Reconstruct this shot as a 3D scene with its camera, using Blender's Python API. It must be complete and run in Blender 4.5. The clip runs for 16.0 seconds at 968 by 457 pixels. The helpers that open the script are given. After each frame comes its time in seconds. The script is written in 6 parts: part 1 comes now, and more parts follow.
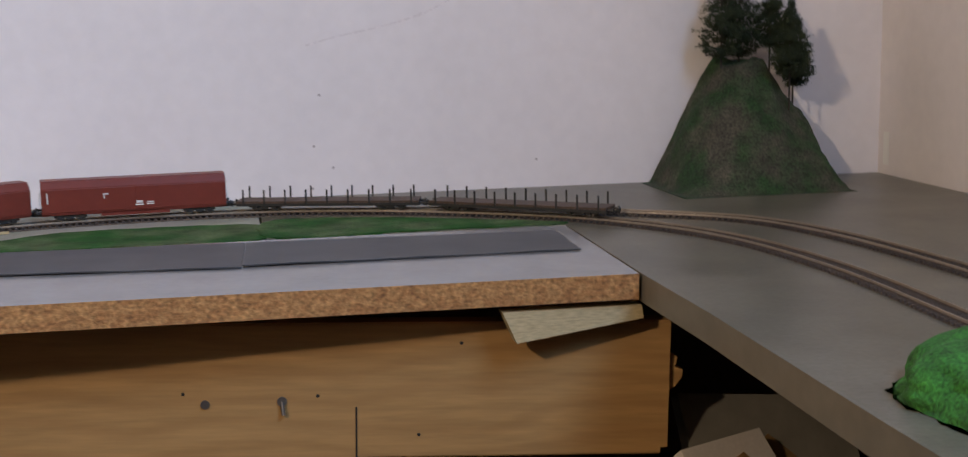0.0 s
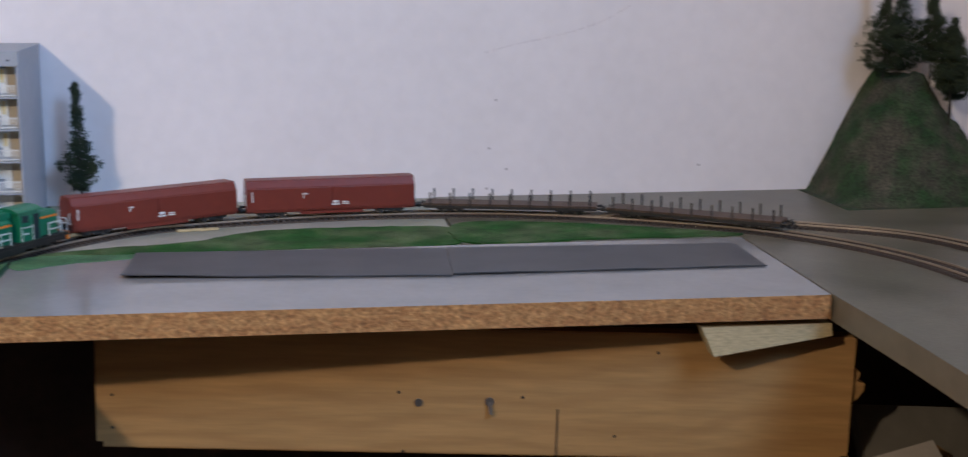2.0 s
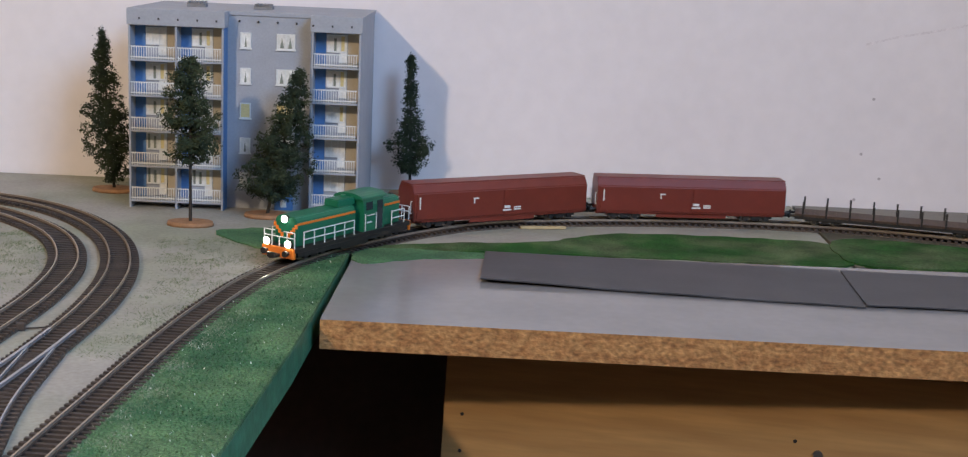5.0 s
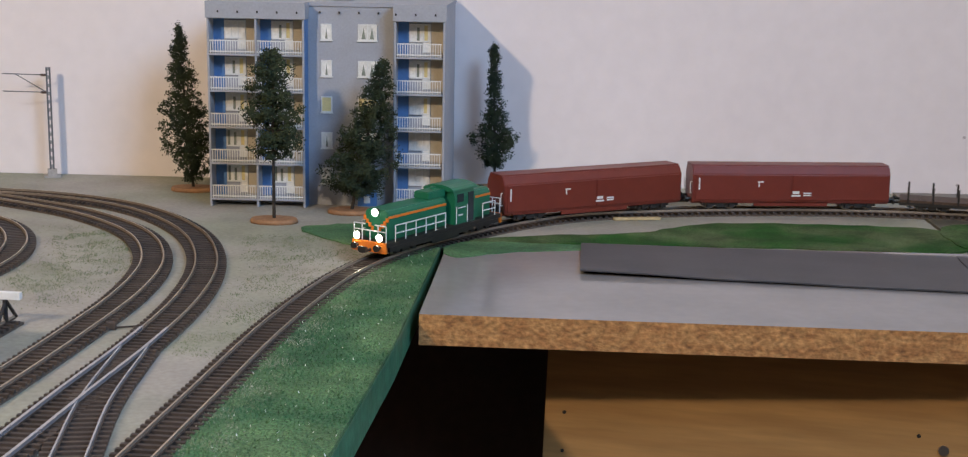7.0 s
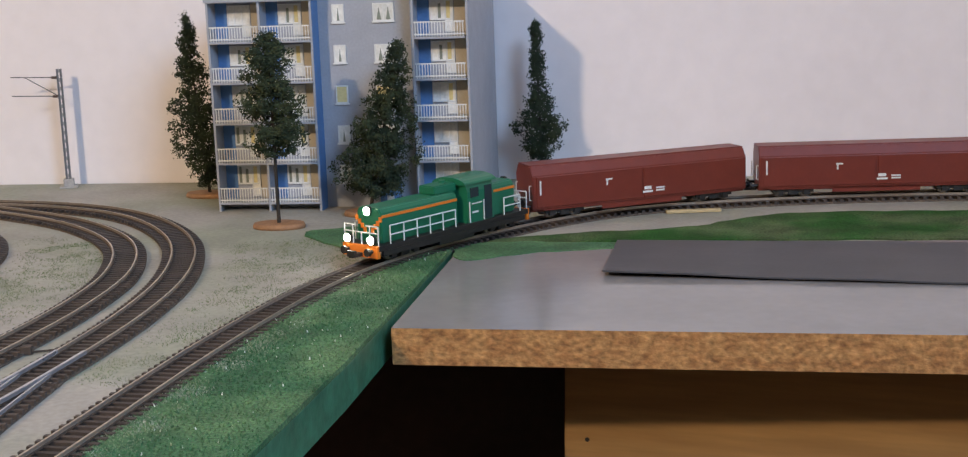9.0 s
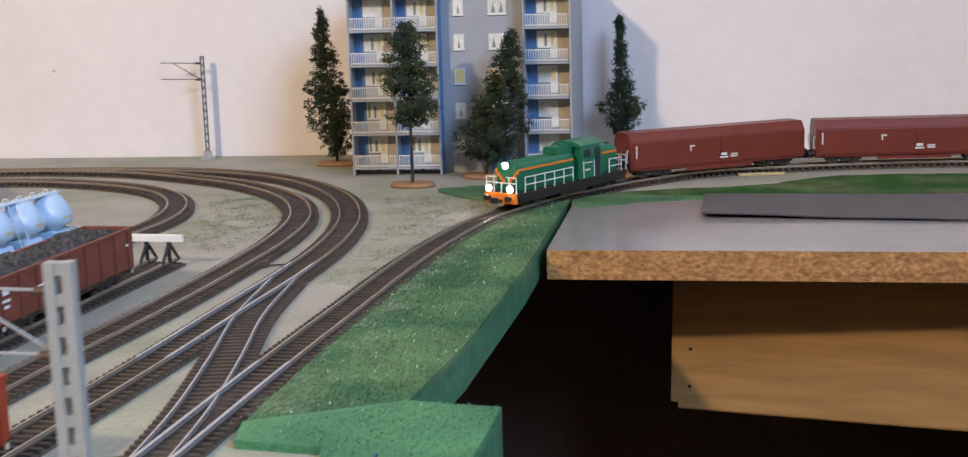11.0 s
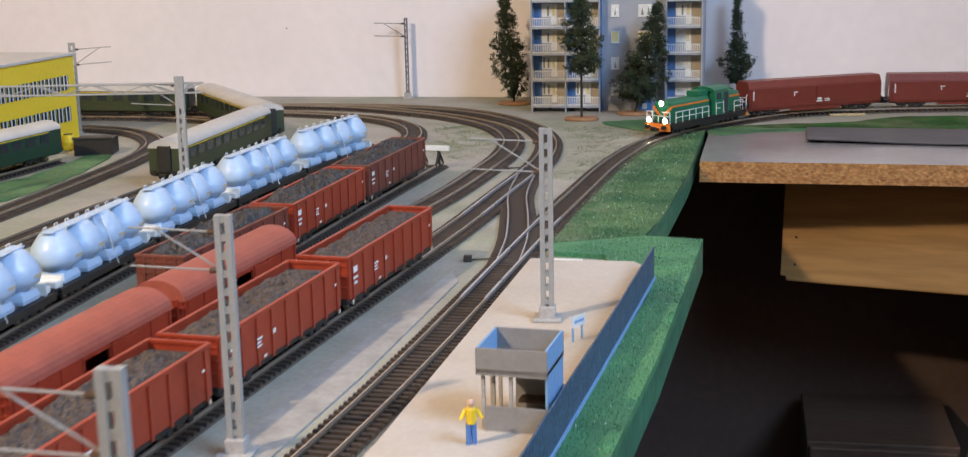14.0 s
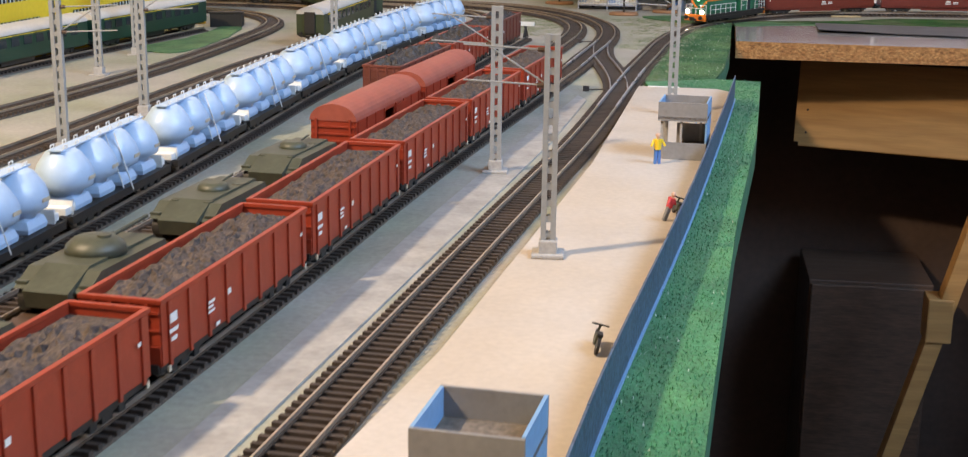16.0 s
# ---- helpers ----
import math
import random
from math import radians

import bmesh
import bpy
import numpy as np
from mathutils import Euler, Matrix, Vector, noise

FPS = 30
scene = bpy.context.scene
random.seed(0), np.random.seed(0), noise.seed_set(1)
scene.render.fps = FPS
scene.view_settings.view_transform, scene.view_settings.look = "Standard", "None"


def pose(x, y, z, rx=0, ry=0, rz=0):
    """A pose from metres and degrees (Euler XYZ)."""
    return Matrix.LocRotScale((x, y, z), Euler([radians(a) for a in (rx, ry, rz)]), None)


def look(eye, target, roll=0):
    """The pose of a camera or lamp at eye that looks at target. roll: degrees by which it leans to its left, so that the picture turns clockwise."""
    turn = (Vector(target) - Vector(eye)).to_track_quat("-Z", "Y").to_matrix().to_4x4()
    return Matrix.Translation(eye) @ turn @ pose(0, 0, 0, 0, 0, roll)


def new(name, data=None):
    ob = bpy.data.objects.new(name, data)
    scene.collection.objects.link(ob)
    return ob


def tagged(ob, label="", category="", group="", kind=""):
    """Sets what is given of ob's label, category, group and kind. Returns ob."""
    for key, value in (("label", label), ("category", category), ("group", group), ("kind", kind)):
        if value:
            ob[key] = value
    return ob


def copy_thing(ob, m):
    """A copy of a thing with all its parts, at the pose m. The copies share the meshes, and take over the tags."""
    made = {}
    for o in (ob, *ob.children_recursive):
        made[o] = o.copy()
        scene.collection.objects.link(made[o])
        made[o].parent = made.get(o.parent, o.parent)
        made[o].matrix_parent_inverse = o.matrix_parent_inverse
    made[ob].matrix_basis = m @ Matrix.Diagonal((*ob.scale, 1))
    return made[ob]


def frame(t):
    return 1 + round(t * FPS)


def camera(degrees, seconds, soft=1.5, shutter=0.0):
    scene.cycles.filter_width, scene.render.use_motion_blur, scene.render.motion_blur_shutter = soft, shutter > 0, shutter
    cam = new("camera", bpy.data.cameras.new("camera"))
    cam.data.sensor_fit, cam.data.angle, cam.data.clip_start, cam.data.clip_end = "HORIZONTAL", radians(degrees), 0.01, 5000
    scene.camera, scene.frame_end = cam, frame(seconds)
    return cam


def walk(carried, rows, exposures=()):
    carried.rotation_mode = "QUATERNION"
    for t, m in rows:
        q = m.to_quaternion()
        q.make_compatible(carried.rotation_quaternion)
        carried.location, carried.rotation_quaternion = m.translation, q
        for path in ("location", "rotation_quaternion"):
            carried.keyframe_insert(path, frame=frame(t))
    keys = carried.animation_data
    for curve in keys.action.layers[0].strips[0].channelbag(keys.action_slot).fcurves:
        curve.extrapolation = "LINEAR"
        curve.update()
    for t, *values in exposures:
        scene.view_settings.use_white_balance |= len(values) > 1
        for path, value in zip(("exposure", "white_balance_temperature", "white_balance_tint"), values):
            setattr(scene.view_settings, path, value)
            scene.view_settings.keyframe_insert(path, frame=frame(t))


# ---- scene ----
cam = camera(38.5, 16.0, soft=1.2, shutter=0.4)
PATH = [
    (0, (0.179, 0.075, 0.222), (0.603, 2.003, -0.097), -0.8),
    (0.5, (0.139, 0.016, 0.234), (0.554, 1.951, -0.054), 1.9),
    (1, (0.113, -0.003, 0.225), (0.514, 1.934, -0.073), 1.3),
    (1.5, (0.097, 0.022, 0.248), (0.484, 1.951, -0.114), 1.1),
    (2, (0.053, 0.027, 0.284), (0.371, 1.966, -0.091), 0.3),
    (2.5, (-0.03, -0.001, 0.291), (0.21, 1.951, -0.072), 0.8),
    (3, (-0.056, 0.009, 0.284), (0.066, 1.969, -0.094), -0.2),
    (3.2, (-0.047, 0.028, 0.27), (0.011, 1.993, -0.101), 0.8),
    (5.3, (-0.095, 0.227, 0.264), (-0.082, 2.186, -0.141), 2.6),
    (5.5, (-0.116, 0.227, 0.259), (-0.078, 2.188, -0.133), 2.7),
    (6, (-0.146, 0.215, 0.256), (-0.068, 2.177, -0.125), 4.1),
    (6.5, (-0.134, 0.223, 0.254), (-0.081, 2.184, -0.136), 2.6),
    (7, (-0.11, 0.262, 0.244), (-0.18, 2.221, -0.153), 1.0),
    (7.5, (-0.067, 0.324, 0.232), (-0.194, 2.28, -0.164), -0.8),
    (8, (-0.033, 0.397, 0.22), (-0.265, 2.344, -0.176), -1.1),
    (8.2, (-0.016, 0.424, 0.211), (-0.285, 2.366, -0.181), -1.8),
    (10.3, (-0.052, 0.343, 0.203), (-0.352, 2.286, -0.166), -2.0),
    (10.5, (-0.065, 0.296, 0.203), (-0.351, 2.241, -0.166), -2.0),
    (11, (-0.09, 0.195, 0.2), (-0.371, 2.14, -0.167), -1.7),
    (11.5, (-0.101, 0.134, 0.196), (-0.447, 2.071, -0.159), -2.3),
    (12, (-0.108, 0.085, 0.189), (-0.506, 2.013, -0.164), -2.0),
    (12.5, (-0.123, 0.064, 0.192), (-0.572, 1.97, -0.214), -2.5),
    (13, (-0.115, 0.041, 0.211), (-0.604, 1.932, -0.222), -1.4),
    (13.5, (-0.131, -0.101, 0.226), (-0.593, 1.799, -0.192), -1.9),
    (14, (-0.144, -0.25, 0.242), (-0.506, 1.669, -0.186), -1.2),
    (14.5, (-0.16, -0.312, 0.229), (-0.518, 1.599, -0.24), -0.5),
    (15, (-0.189, -0.388, 0.226), (-0.637, 1.498, -0.266), 0.7),
    (15.5, (-0.224, -0.534, 0.218), (-0.552, 1.375, -0.282), -1.1),
    (16, (-0.245, -0.609, 0.205), (-0.523, 1.308, -0.295), 0.7),
]
walk(cam, [(t, look(eye, target, roll)) for t, eye, target, roll in PATH],
     exposures=[(0.0, -0.46, 6000, 10), (2.0, -0.42, 5720, 10), (3.0, -0.40, 5780, 10), (6.5, -0.42, 6350, 10), (8.0, -0.40, 6400, 10), (10.5, -0.18, 6500, 10), (12.5, -0.22, 6500, 10), (14.0, -0.24, 6550, 10), (16.0, -0.16, 6650, 10)])

# ---- light ----
world = bpy.data.worlds.new("room_world")
scene.world = world
world.use_nodes = True
wn = world.node_tree
sky = wn.nodes.new("ShaderNodeTexSky")
sky.sky_type, sky.sun_disc = "NISHITA", False
sky.sun_elevation, sky.sun_rotation = radians(25), radians(70)
wn.nodes["Background"].inputs["Strength"].default_value = 0.08
wn.links.new(sky.outputs[0], wn.nodes["Background"].inputs["Color"])


def lamp(name, kind, m, energy, color, size):
    data = bpy.data.lights.new(name, kind)
    data.energy, data.color = energy, color
    if kind == "AREA":
        data.shape, data.size, data.size_y = "RECTANGLE", size[0], size[1]
    else:
        data.shadow_soft_size = size
    ob = new(name, data)
    ob.matrix_world = m
    return ob


lamp("warm_room_lamp", "POINT", pose(-1.22, -0.55, 1.18), 140.0, (1.0, 0.75, 0.51), 0.045)
day = lamp("window_daylight", "AREA", look((1.04, -0.30, 1.38), (-0.60, 1.00, 0.0)), 27.0, (0.41, 0.64, 1.0), (1.0, 0.8))
day.data.spread = radians(115)


# ---- materials ----
def mat(name, color, rough=0.6, metal=0.0, grain=0.0, scale=200.0, blotch=0.0, bscale=12.0, bump=0.0, color2=None, rand=0.0, spec=0.5, stretch=None):
    """Base colour with fine grain, broad blotches, a second colour mixed by noise, bump, and a shift by object."""
    m = bpy.data.materials.new(name)
    m.use_nodes = True
    nt = m.node_tree
    b = nt.nodes["Principled BSDF"]
    b.inputs["Roughness"].default_value, b.inputs["Metallic"].default_value = rough, metal
    b.inputs["Specular IOR Level"].default_value = spec
    co = nt.nodes.new("ShaderNodeTexCoord")
    vec = co.outputs["Object"]
    if stretch:
        mp = nt.nodes.new("ShaderNodeMapping")
        mp.inputs["Scale"].default_value = stretch
        nt.links.new(vec, mp.inputs["Vector"])
        vec = mp.outputs["Vector"]

    def noisy(s, detail=4.0):
        n = nt.nodes.new("ShaderNodeTexNoise")
        n.inputs["Scale"].default_value, n.inputs["Detail"].default_value = s, detail
        nt.links.new(vec, n.inputs["Vector"])
        return n

    def ramp(src, lo, hi):
        r = nt.nodes.new("ShaderNodeMapRange")
        r.inputs["From Min"].default_value, r.inputs["From Max"].default_value = lo, hi
        nt.links.new(src, r.inputs["Value"])
        return r.outputs["Result"]

    def mix(fac, a, bb, mode="MIX"):
        x = nt.nodes.new("ShaderNodeMix")
        x.data_type, x.blend_type = "RGBA", mode
        for sock, v in ((x.inputs["Factor"], fac), (x.inputs["A"], a), (x.inputs["B"], bb)):
            if isinstance(v, (int, float)):
                sock.default_value = v
            elif isinstance(v, tuple):
                sock.default_value = (*v, 1)
            else:
                nt.links.new(v, sock)
        return x.outputs["Result"]

    out = tuple(color)
    big = noisy(bscale)
    if color2:
        out = mix(ramp(big.outputs["Fac"], 0.4, 0.62), out, tuple(color2))
    if blotch:
        n2 = noisy(bscale * 2.3, 6)
        v = nt.nodes.new("ShaderNodeMapRange")
        v.inputs["From Min"].default_value, v.inputs["From Max"].default_value = 0.3, 0.7
        v.inputs["To Min"].default_value, v.inputs["To Max"].default_value = 1 - blotch, 1 + blotch * 0.6
        nt.links.new(n2.outputs["Fac"], v.inputs["Value"])
        out = mix(1.0, out, v.outputs["Result"], "MULTIPLY")
    fine = noisy(scale, 3)
    if grain:
        v = nt.nodes.new("ShaderNodeMapRange")
        v.inputs["From Min"].default_value, v.inputs["From Max"].default_value = 0.3, 0.7
        v.inputs["To Min"].default_value, v.inputs["To Max"].default_value = 1 - grain, 1 + grain
        nt.links.new(fine.outputs["Fac"], v.inputs["Value"])
        out = mix(1.0, out, v.outputs["Result"], "MULTIPLY")
    if rand:
        oi = nt.nodes.new("ShaderNodeObjectInfo")
        v = nt.nodes.new("ShaderNodeMapRange")
        v.inputs["To Min"].default_value, v.inputs["To Max"].default_value = 1 - rand, 1 + rand
        nt.links.new(oi.outputs["Random"], v.inputs["Value"])
        out = mix(1.0, out, v.outputs["Result"], "MULTIPLY")
    if isinstance(out, tuple):
        b.inputs["Base Color"].default_value = (*out, 1)
    else:
        nt.links.new(out, b.inputs["Base Color"])
    if bump:
        bp = nt.nodes.new("ShaderNodeBump")
        bp.inputs["Strength"].default_value, bp.inputs["Distance"].default_value = bump, 0.001
        nt.links.new(fine.outputs["Fac"], bp.inputs["Height"])
        nt.links.new(bp.outputs["Normal"], b.inputs["Normal"])
    rv = nt.nodes.new("ShaderNodeMapRange")
    rv.inputs["To Min"].default_value, rv.inputs["To Max"].default_value = max(0.02, rough - 0.1), min(1, rough + 0.1)
    nt.links.new(big.outputs["Fac"], rv.inputs["Value"])
    nt.links.new(rv.outputs["Result"], b.inputs["Roughness"])
    return m


M_WALL = mat("wall_paint", (0.83, 0.79, 0.795), 0.8, grain=0.02, scale=60, blotch=0.035, bscale=3, bump=0.10)
# Unseen walls and ceiling, coloured dark so that less light bounces into shadows.
M_ROOM = mat("dark_unseen_wall", (0.20, 0.18, 0.16), 0.8, grain=0.08, scale=40, blotch=0.12, bscale=3)
M_CEIL = mat("dull_unseen_ceiling", (0.35, 0.33, 0.30), 0.85, grain=0.03, scale=40, blotch=0.03)
M_FLOOR = mat("floor_boards", (0.035, 0.021, 0.014), 0.5, grain=0.2, scale=30, blotch=0.3, bscale=4, stretch=(1, 8, 1))
M_GROUND = mat("layout_ground", (0.365, 0.350, 0.308), 0.75, grain=0.10, scale=260, blotch=0.16, bscale=8, bump=0.3, color2=(0.300, 0.315, 0.240))
M_SHELF = mat("shelf_ground", (0.112, 0.106, 0.078), 0.36, grain=0.12, scale=240, blotch=0.22, bscale=7, bump=0.25, color2=(0.150, 0.138, 0.104))
M_LAMINATE = mat("grey_laminate", (0.265, 0.26, 0.255), 0.17, grain=0.03, scale=120, blotch=0.10, bscale=7, bump=0.03)
M_LAMEDGE = mat("laminate_edge", (0.17, 0.155, 0.125), 0.4, grain=0.06, scale=80, blotch=0.12, bscale=14)
M_CHIP = mat("chipboard_edge", (0.43, 0.225, 0.078), 0.85, grain=0.38, scale=300, blotch=0.22, bscale=130, bump=0.9, color2=(0.33, 0.155, 0.052), stretch=(0.85, 0.85, 1.2))


def pine(name, light, dark):
    """Planed pine: wavering growth rings along x, fine grain and grey grime."""
    m = mat(name, light, 0.5, grain=0.07, scale=30, blotch=0.14, bscale=5, bump=0.06, stretch=(1.0, 8, 12))
    nt = m.node_tree
    b = nt.nodes["Principled BSDF"]
    base = b.inputs["Base Color"].links[0].from_socket
    co, mp, wv = nt.nodes.new("ShaderNodeTexCoord"), nt.nodes.new("ShaderNodeMapping"), nt.nodes.new("ShaderNodeTexWave")
    mp.inputs["Scale"].default_value = (0.55, 1.0, 1.0)
    wv.bands_direction = "Z"
    for key, v in (("Scale", 13.0), ("Distortion", 14.0), ("Detail", 2.0), ("Detail Scale", 0.55), ("Detail Roughness", 0.4)):
        wv.inputs[key].default_value = v
    nt.links.new(co.outputs["Object"], mp.inputs["Vector"])
    nt.links.new(mp.outputs["Vector"], wv.inputs["Vector"])
    r = nt.nodes.new("ShaderNodeMapRange")
    r.inputs["From Min"].default_value, r.inputs["From Max"].default_value, r.inputs["To Max"].default_value = 0.45, 1.0, 0.30
    nt.links.new(wv.outputs["Fac"], r.inputs["Value"])
    x = nt.nodes.new("ShaderNodeMix")
    x.data_type = "RGBA"
    x.inputs["B"].default_value = (*dark, 1)
    nt.links.new(r.outputs["Result"], x.inputs["Factor"])
    nt.links.new(base, x.inputs["A"])
    nt.links.new(x.outputs["Result"], b.inputs["Base Color"])
    return m


M_WOOD = pine("pine_plank", (0.41, 0.235, 0.085), (0.27, 0.135, 0.045))
M_DARKWOOD = mat("dark_wood", (0.075, 0.044, 0.028), 0.6, grain=0.25, scale=40, blotch=0.2, bscale=5, stretch=(2, 12, 12))
M_GRASS = mat("grass_flock", (0.040, 0.135, 0.054), 0.8, grain=0.5, scale=620, blotch=0.28, bscale=15, bump=0.9, color2=(0.115, 0.225, 0.095))
M_STRIPGRASS = mat("emerald_grass_flock", (0.040, 0.185, 0.086), 0.6, grain=0.35, scale=520, blotch=0.22, bscale=13, bump=0.7, color2=(0.085, 0.265, 0.115))
M_GREENEDGE = mat("green_painted_edge", (0.05, 0.19, 0.11), 0.42, grain=0.2, scale=160, blotch=0.3, bscale=30, bump=0.5)
M_PLATFORM = mat("platform_paint", (0.52, 0.475, 0.42), 0.7, grain=0.05, scale=300, blotch=0.08, bscale=7, color2=(0.50, 0.435, 0.355))
M_ISLAND = mat("island_paint", (0.36, 0.355, 0.335), 0.65, grain=0.10, scale=260, blotch=0.22, bscale=18, bump=0.2)
M_STRIP = mat("grey_road_card", (0.055, 0.057, 0.064), 0.5, grain=0.08, scale=300, blotch=0.08)
M_SLEEPER = mat("brown_sleeper", (0.047, 0.035, 0.028), 0.6, grain=0.2, scale=900, rand=0.3)
M_BED = mat("brown_track_base", (0.112, 0.087, 0.067), 0.85, grain=0.35, scale=900, blotch=0.2, bscale=40, bump=0.6)
M_RAIL = mat("weathered_rail", (0.50, 0.43, 0.345), 0.33, metal=0.7, grain=0.1, scale=300)
M_RAILFOOT = mat("rusty_rail_foot", (0.085, 0.058, 0.04), 0.6, grain=0.2, scale=500)
M_RAILNEW = mat("bright_rail", (0.50, 0.52, 0.56), 0.3, metal=0.7, grain=0.05, scale=300)


# ---- mesh helpers ----
def link(name, bm, material, smooth=False):
    me = bpy.data.meshes.new(name)
    bm.normal_update()
    bm.to_mesh(me)
    bm.free()
    if smooth:
        for p in me.polygons:
            p.use_smooth = True
    for m in material if isinstance(material, (list, tuple)) else [material]:
        me.materials.append(m)
    return new(name, me)


def part(name, bm, material, parent, label="", smooth=False):
    ob = link(name, bm, material, smooth)
    ob.parent = parent
    if label:
        tagged(ob, label)
    return ob


def root(name, label, category, group="", kind="", m=None):
    ob = tagged(new(name), label, category, group, kind)
    ob.empty_display_size = 0.01
    if m is not None:
        ob.matrix_basis = m
    return ob


def box(bm, x0, x1, y0, y1, z0, z1, bevel=0.0, m=None, mi=0):
    """A box between the given limits, its edges rounded by bevel, moved by m."""
    t = bmesh.new()
    bmesh.ops.create_cube(t, size=1, matrix=Matrix.LocRotScale(((x0 + x1) / 2, (y0 + y1) / 2, (z0 + z1) / 2), None, (x1 - x0, y1 - y0, z1 - z0)))
    if bevel:
        bmesh.ops.bevel(t, geom=t.edges[:], offset=bevel, segments=2, affect="EDGES", profile=0.6)
    if m is not None:
        t.transform(m)
    add(bm, t, mi)
    return bm


def add(bm, t, mi=0):
    idx = {}
    for v in t.verts:
        idx[v] = bm.verts.new(v.co)
    for f in t.faces:
        g = bm.faces.new([idx[v] for v in f.verts])
        g.smooth, g.material_index = f.smooth, mi
    t.free()


def rod(bm, a, b, r, seg=8, r2=None, mi=0):
    """A round bar from a to b."""
    a, b = Vector(a), Vector(b)
    d = b - a
    t = bmesh.new()
    bmesh.ops.create_cone(t, cap_ends=True, segments=seg, radius1=r, radius2=r if r2 is None else r2, depth=d.length)
    t.transform(Matrix.Translation((a + b) / 2) @ d.to_track_quat("Z", "Y").to_matrix().to_4x4())
    add(bm, t, mi)


def slab(bm, pts, z0, z1, mi=0, top=None, bottom=None):
    """A flat plate with the outline pts (counter-clockwise) between two heights."""
    lo = [bm.verts.new((x, y, z0)) for x, y in pts]
    hi = [bm.verts.new((x, y, z1)) for x, y in pts]
    f = bm.faces.new(hi)
    f.material_index = mi if top is None else top
    g = bm.faces.new(lo[::-1])
    g.material_index = mi
    n = len(pts)
    for i in range(n):
        s = bm.faces.new((lo[i], lo[(i + 1) % n], hi[(i + 1) % n], hi[i]))
        s.material_index = mi


def spline(pts, step=0.004):
    """Points at even steps along a smooth line through pts."""
    p = [Vector((x, y, 0)) for x, y in pts]
    p = [2 * p[0] - p[1]] + p + [2 * p[-1] - p[-2]]
    dense = []
    for i in range(1, len(p) - 2):
        a, b, c, d = p[i - 1:i + 3]
        for k in range(24):
            t = k / 24
            dense.append(0.5 * (2 * b + (c - a) * t + (2 * a - 5 * b + 4 * c - d) * t * t + (3 * b - a - 3 * c + d) * t ** 3))
    dense.append(p[-2])
    for _ in range(30):
        dense = [dense[0]] + [(dense[i - 1] + 2 * dense[i] + dense[i + 1]) / 4 for i in range(1, len(dense) - 1)] + [dense[-1]]
    out, need = [dense[0].copy()], step
    for a, b in zip(dense, dense[1:]):
        seg = (b - a).length
        while need <= seg:
            out.append(a.lerp(b, need / seg))
            need += step
        need -= seg
    return out


def tangents(line):
    n = len(line)
    return [(line[min(i + 1, n - 1)] - line[max(i - 1, 0)]).normalized() for i in range(n)]


def sweep(bm, line, side0, side1, z0, z1, mi=0):
    """A bar with a square section that follows line, between two offsets to its right."""
    rings = []
    for p, t in zip(line, tangents(line)):
        r = Vector((t.y, -t.x, 0))
        rings.append([bm.verts.new(p + r * s + Vector((0, 0, z))) for s, z in ((side0, z0), (side1, z0), (side1, z1), (side0, z1))])
    for a, b in zip(rings, rings[1:]):
        for k in range(4):
            f = bm.faces.new((a[k], a[(k + 1) % 4], b[(k + 1) % 4], b[k]))
            f.material_index = mi
    bm.faces.new(rings[0][::-1]).material_index = mi
    bm.faces.new(rings[-1]).material_index = mi


def at(line, s):
    """Place and heading at s metres along an evenly stepped line."""
    step = (line[1] - line[0]).length
    i = max(0, min(len(line) - 2, int(s / step)))
    return line[i].lerp(line[i + 1], s / step - i), (line[i + 1] - line[i]).normalized()


# ---- the room ----
XW, YW, ZF, ZC = 1.06, 1.705, -0.78, 2.0
XL, YS = -3.2, -2.8


def setting(name, bm, material, label, category="wall"):
    return tagged(link(name, bm, material), label, category, kind="structure")


setting("wall_north", box(bmesh.new(), XL, XW, YW, YW + 0.12, ZF, ZC), M_WALL, "plain off-white painted plaster wall behind the layout")
bm = bmesh.new()
box(bm, XW, XW + 0.12, 0.25, YW + 0.12, ZF, ZC)
box(bm, XW, XW + 0.12, YS, -0.85, ZF, ZC)
box(bm, XW, XW + 0.12, -0.85, 0.25, ZF, 0.9)
box(bm, XW, XW + 0.12, -0.85, 0.25, 1.8, ZC)
setting("wall_east", bm, M_WALL, "off-white plaster wall with a window opening")
setting("wall_west", box(bmesh.new(), XL - 0.12, XL, YS, YW + 0.12, ZF, ZC), M_ROOM, "plain unseen wall of the room, kept dark to cut bounced light")
setting("wall_south", box(bmesh.new(), XL - 0.12, XW + 0.12, YS - 0.12, YS, ZF, ZC), M_ROOM, "plain unseen wall of the room, kept dark to cut bounced light")
setting("floor", box(bmesh.new(), XL - 0.12, XW + 0.12, YS - 0.12, YW + 0.12, ZF - 0.1, ZF), M_FLOOR, "dark wooden floor under the layout tables", "floor")
setting("ceiling", box(bmesh.new(), XL - 0.12, XW + 0.12, YS - 0.12, YW + 0.12, ZC, ZC + 0.1), M_CEIL, "plain unseen ceiling of the room, kept dull to cut bounced light", "ceiling")

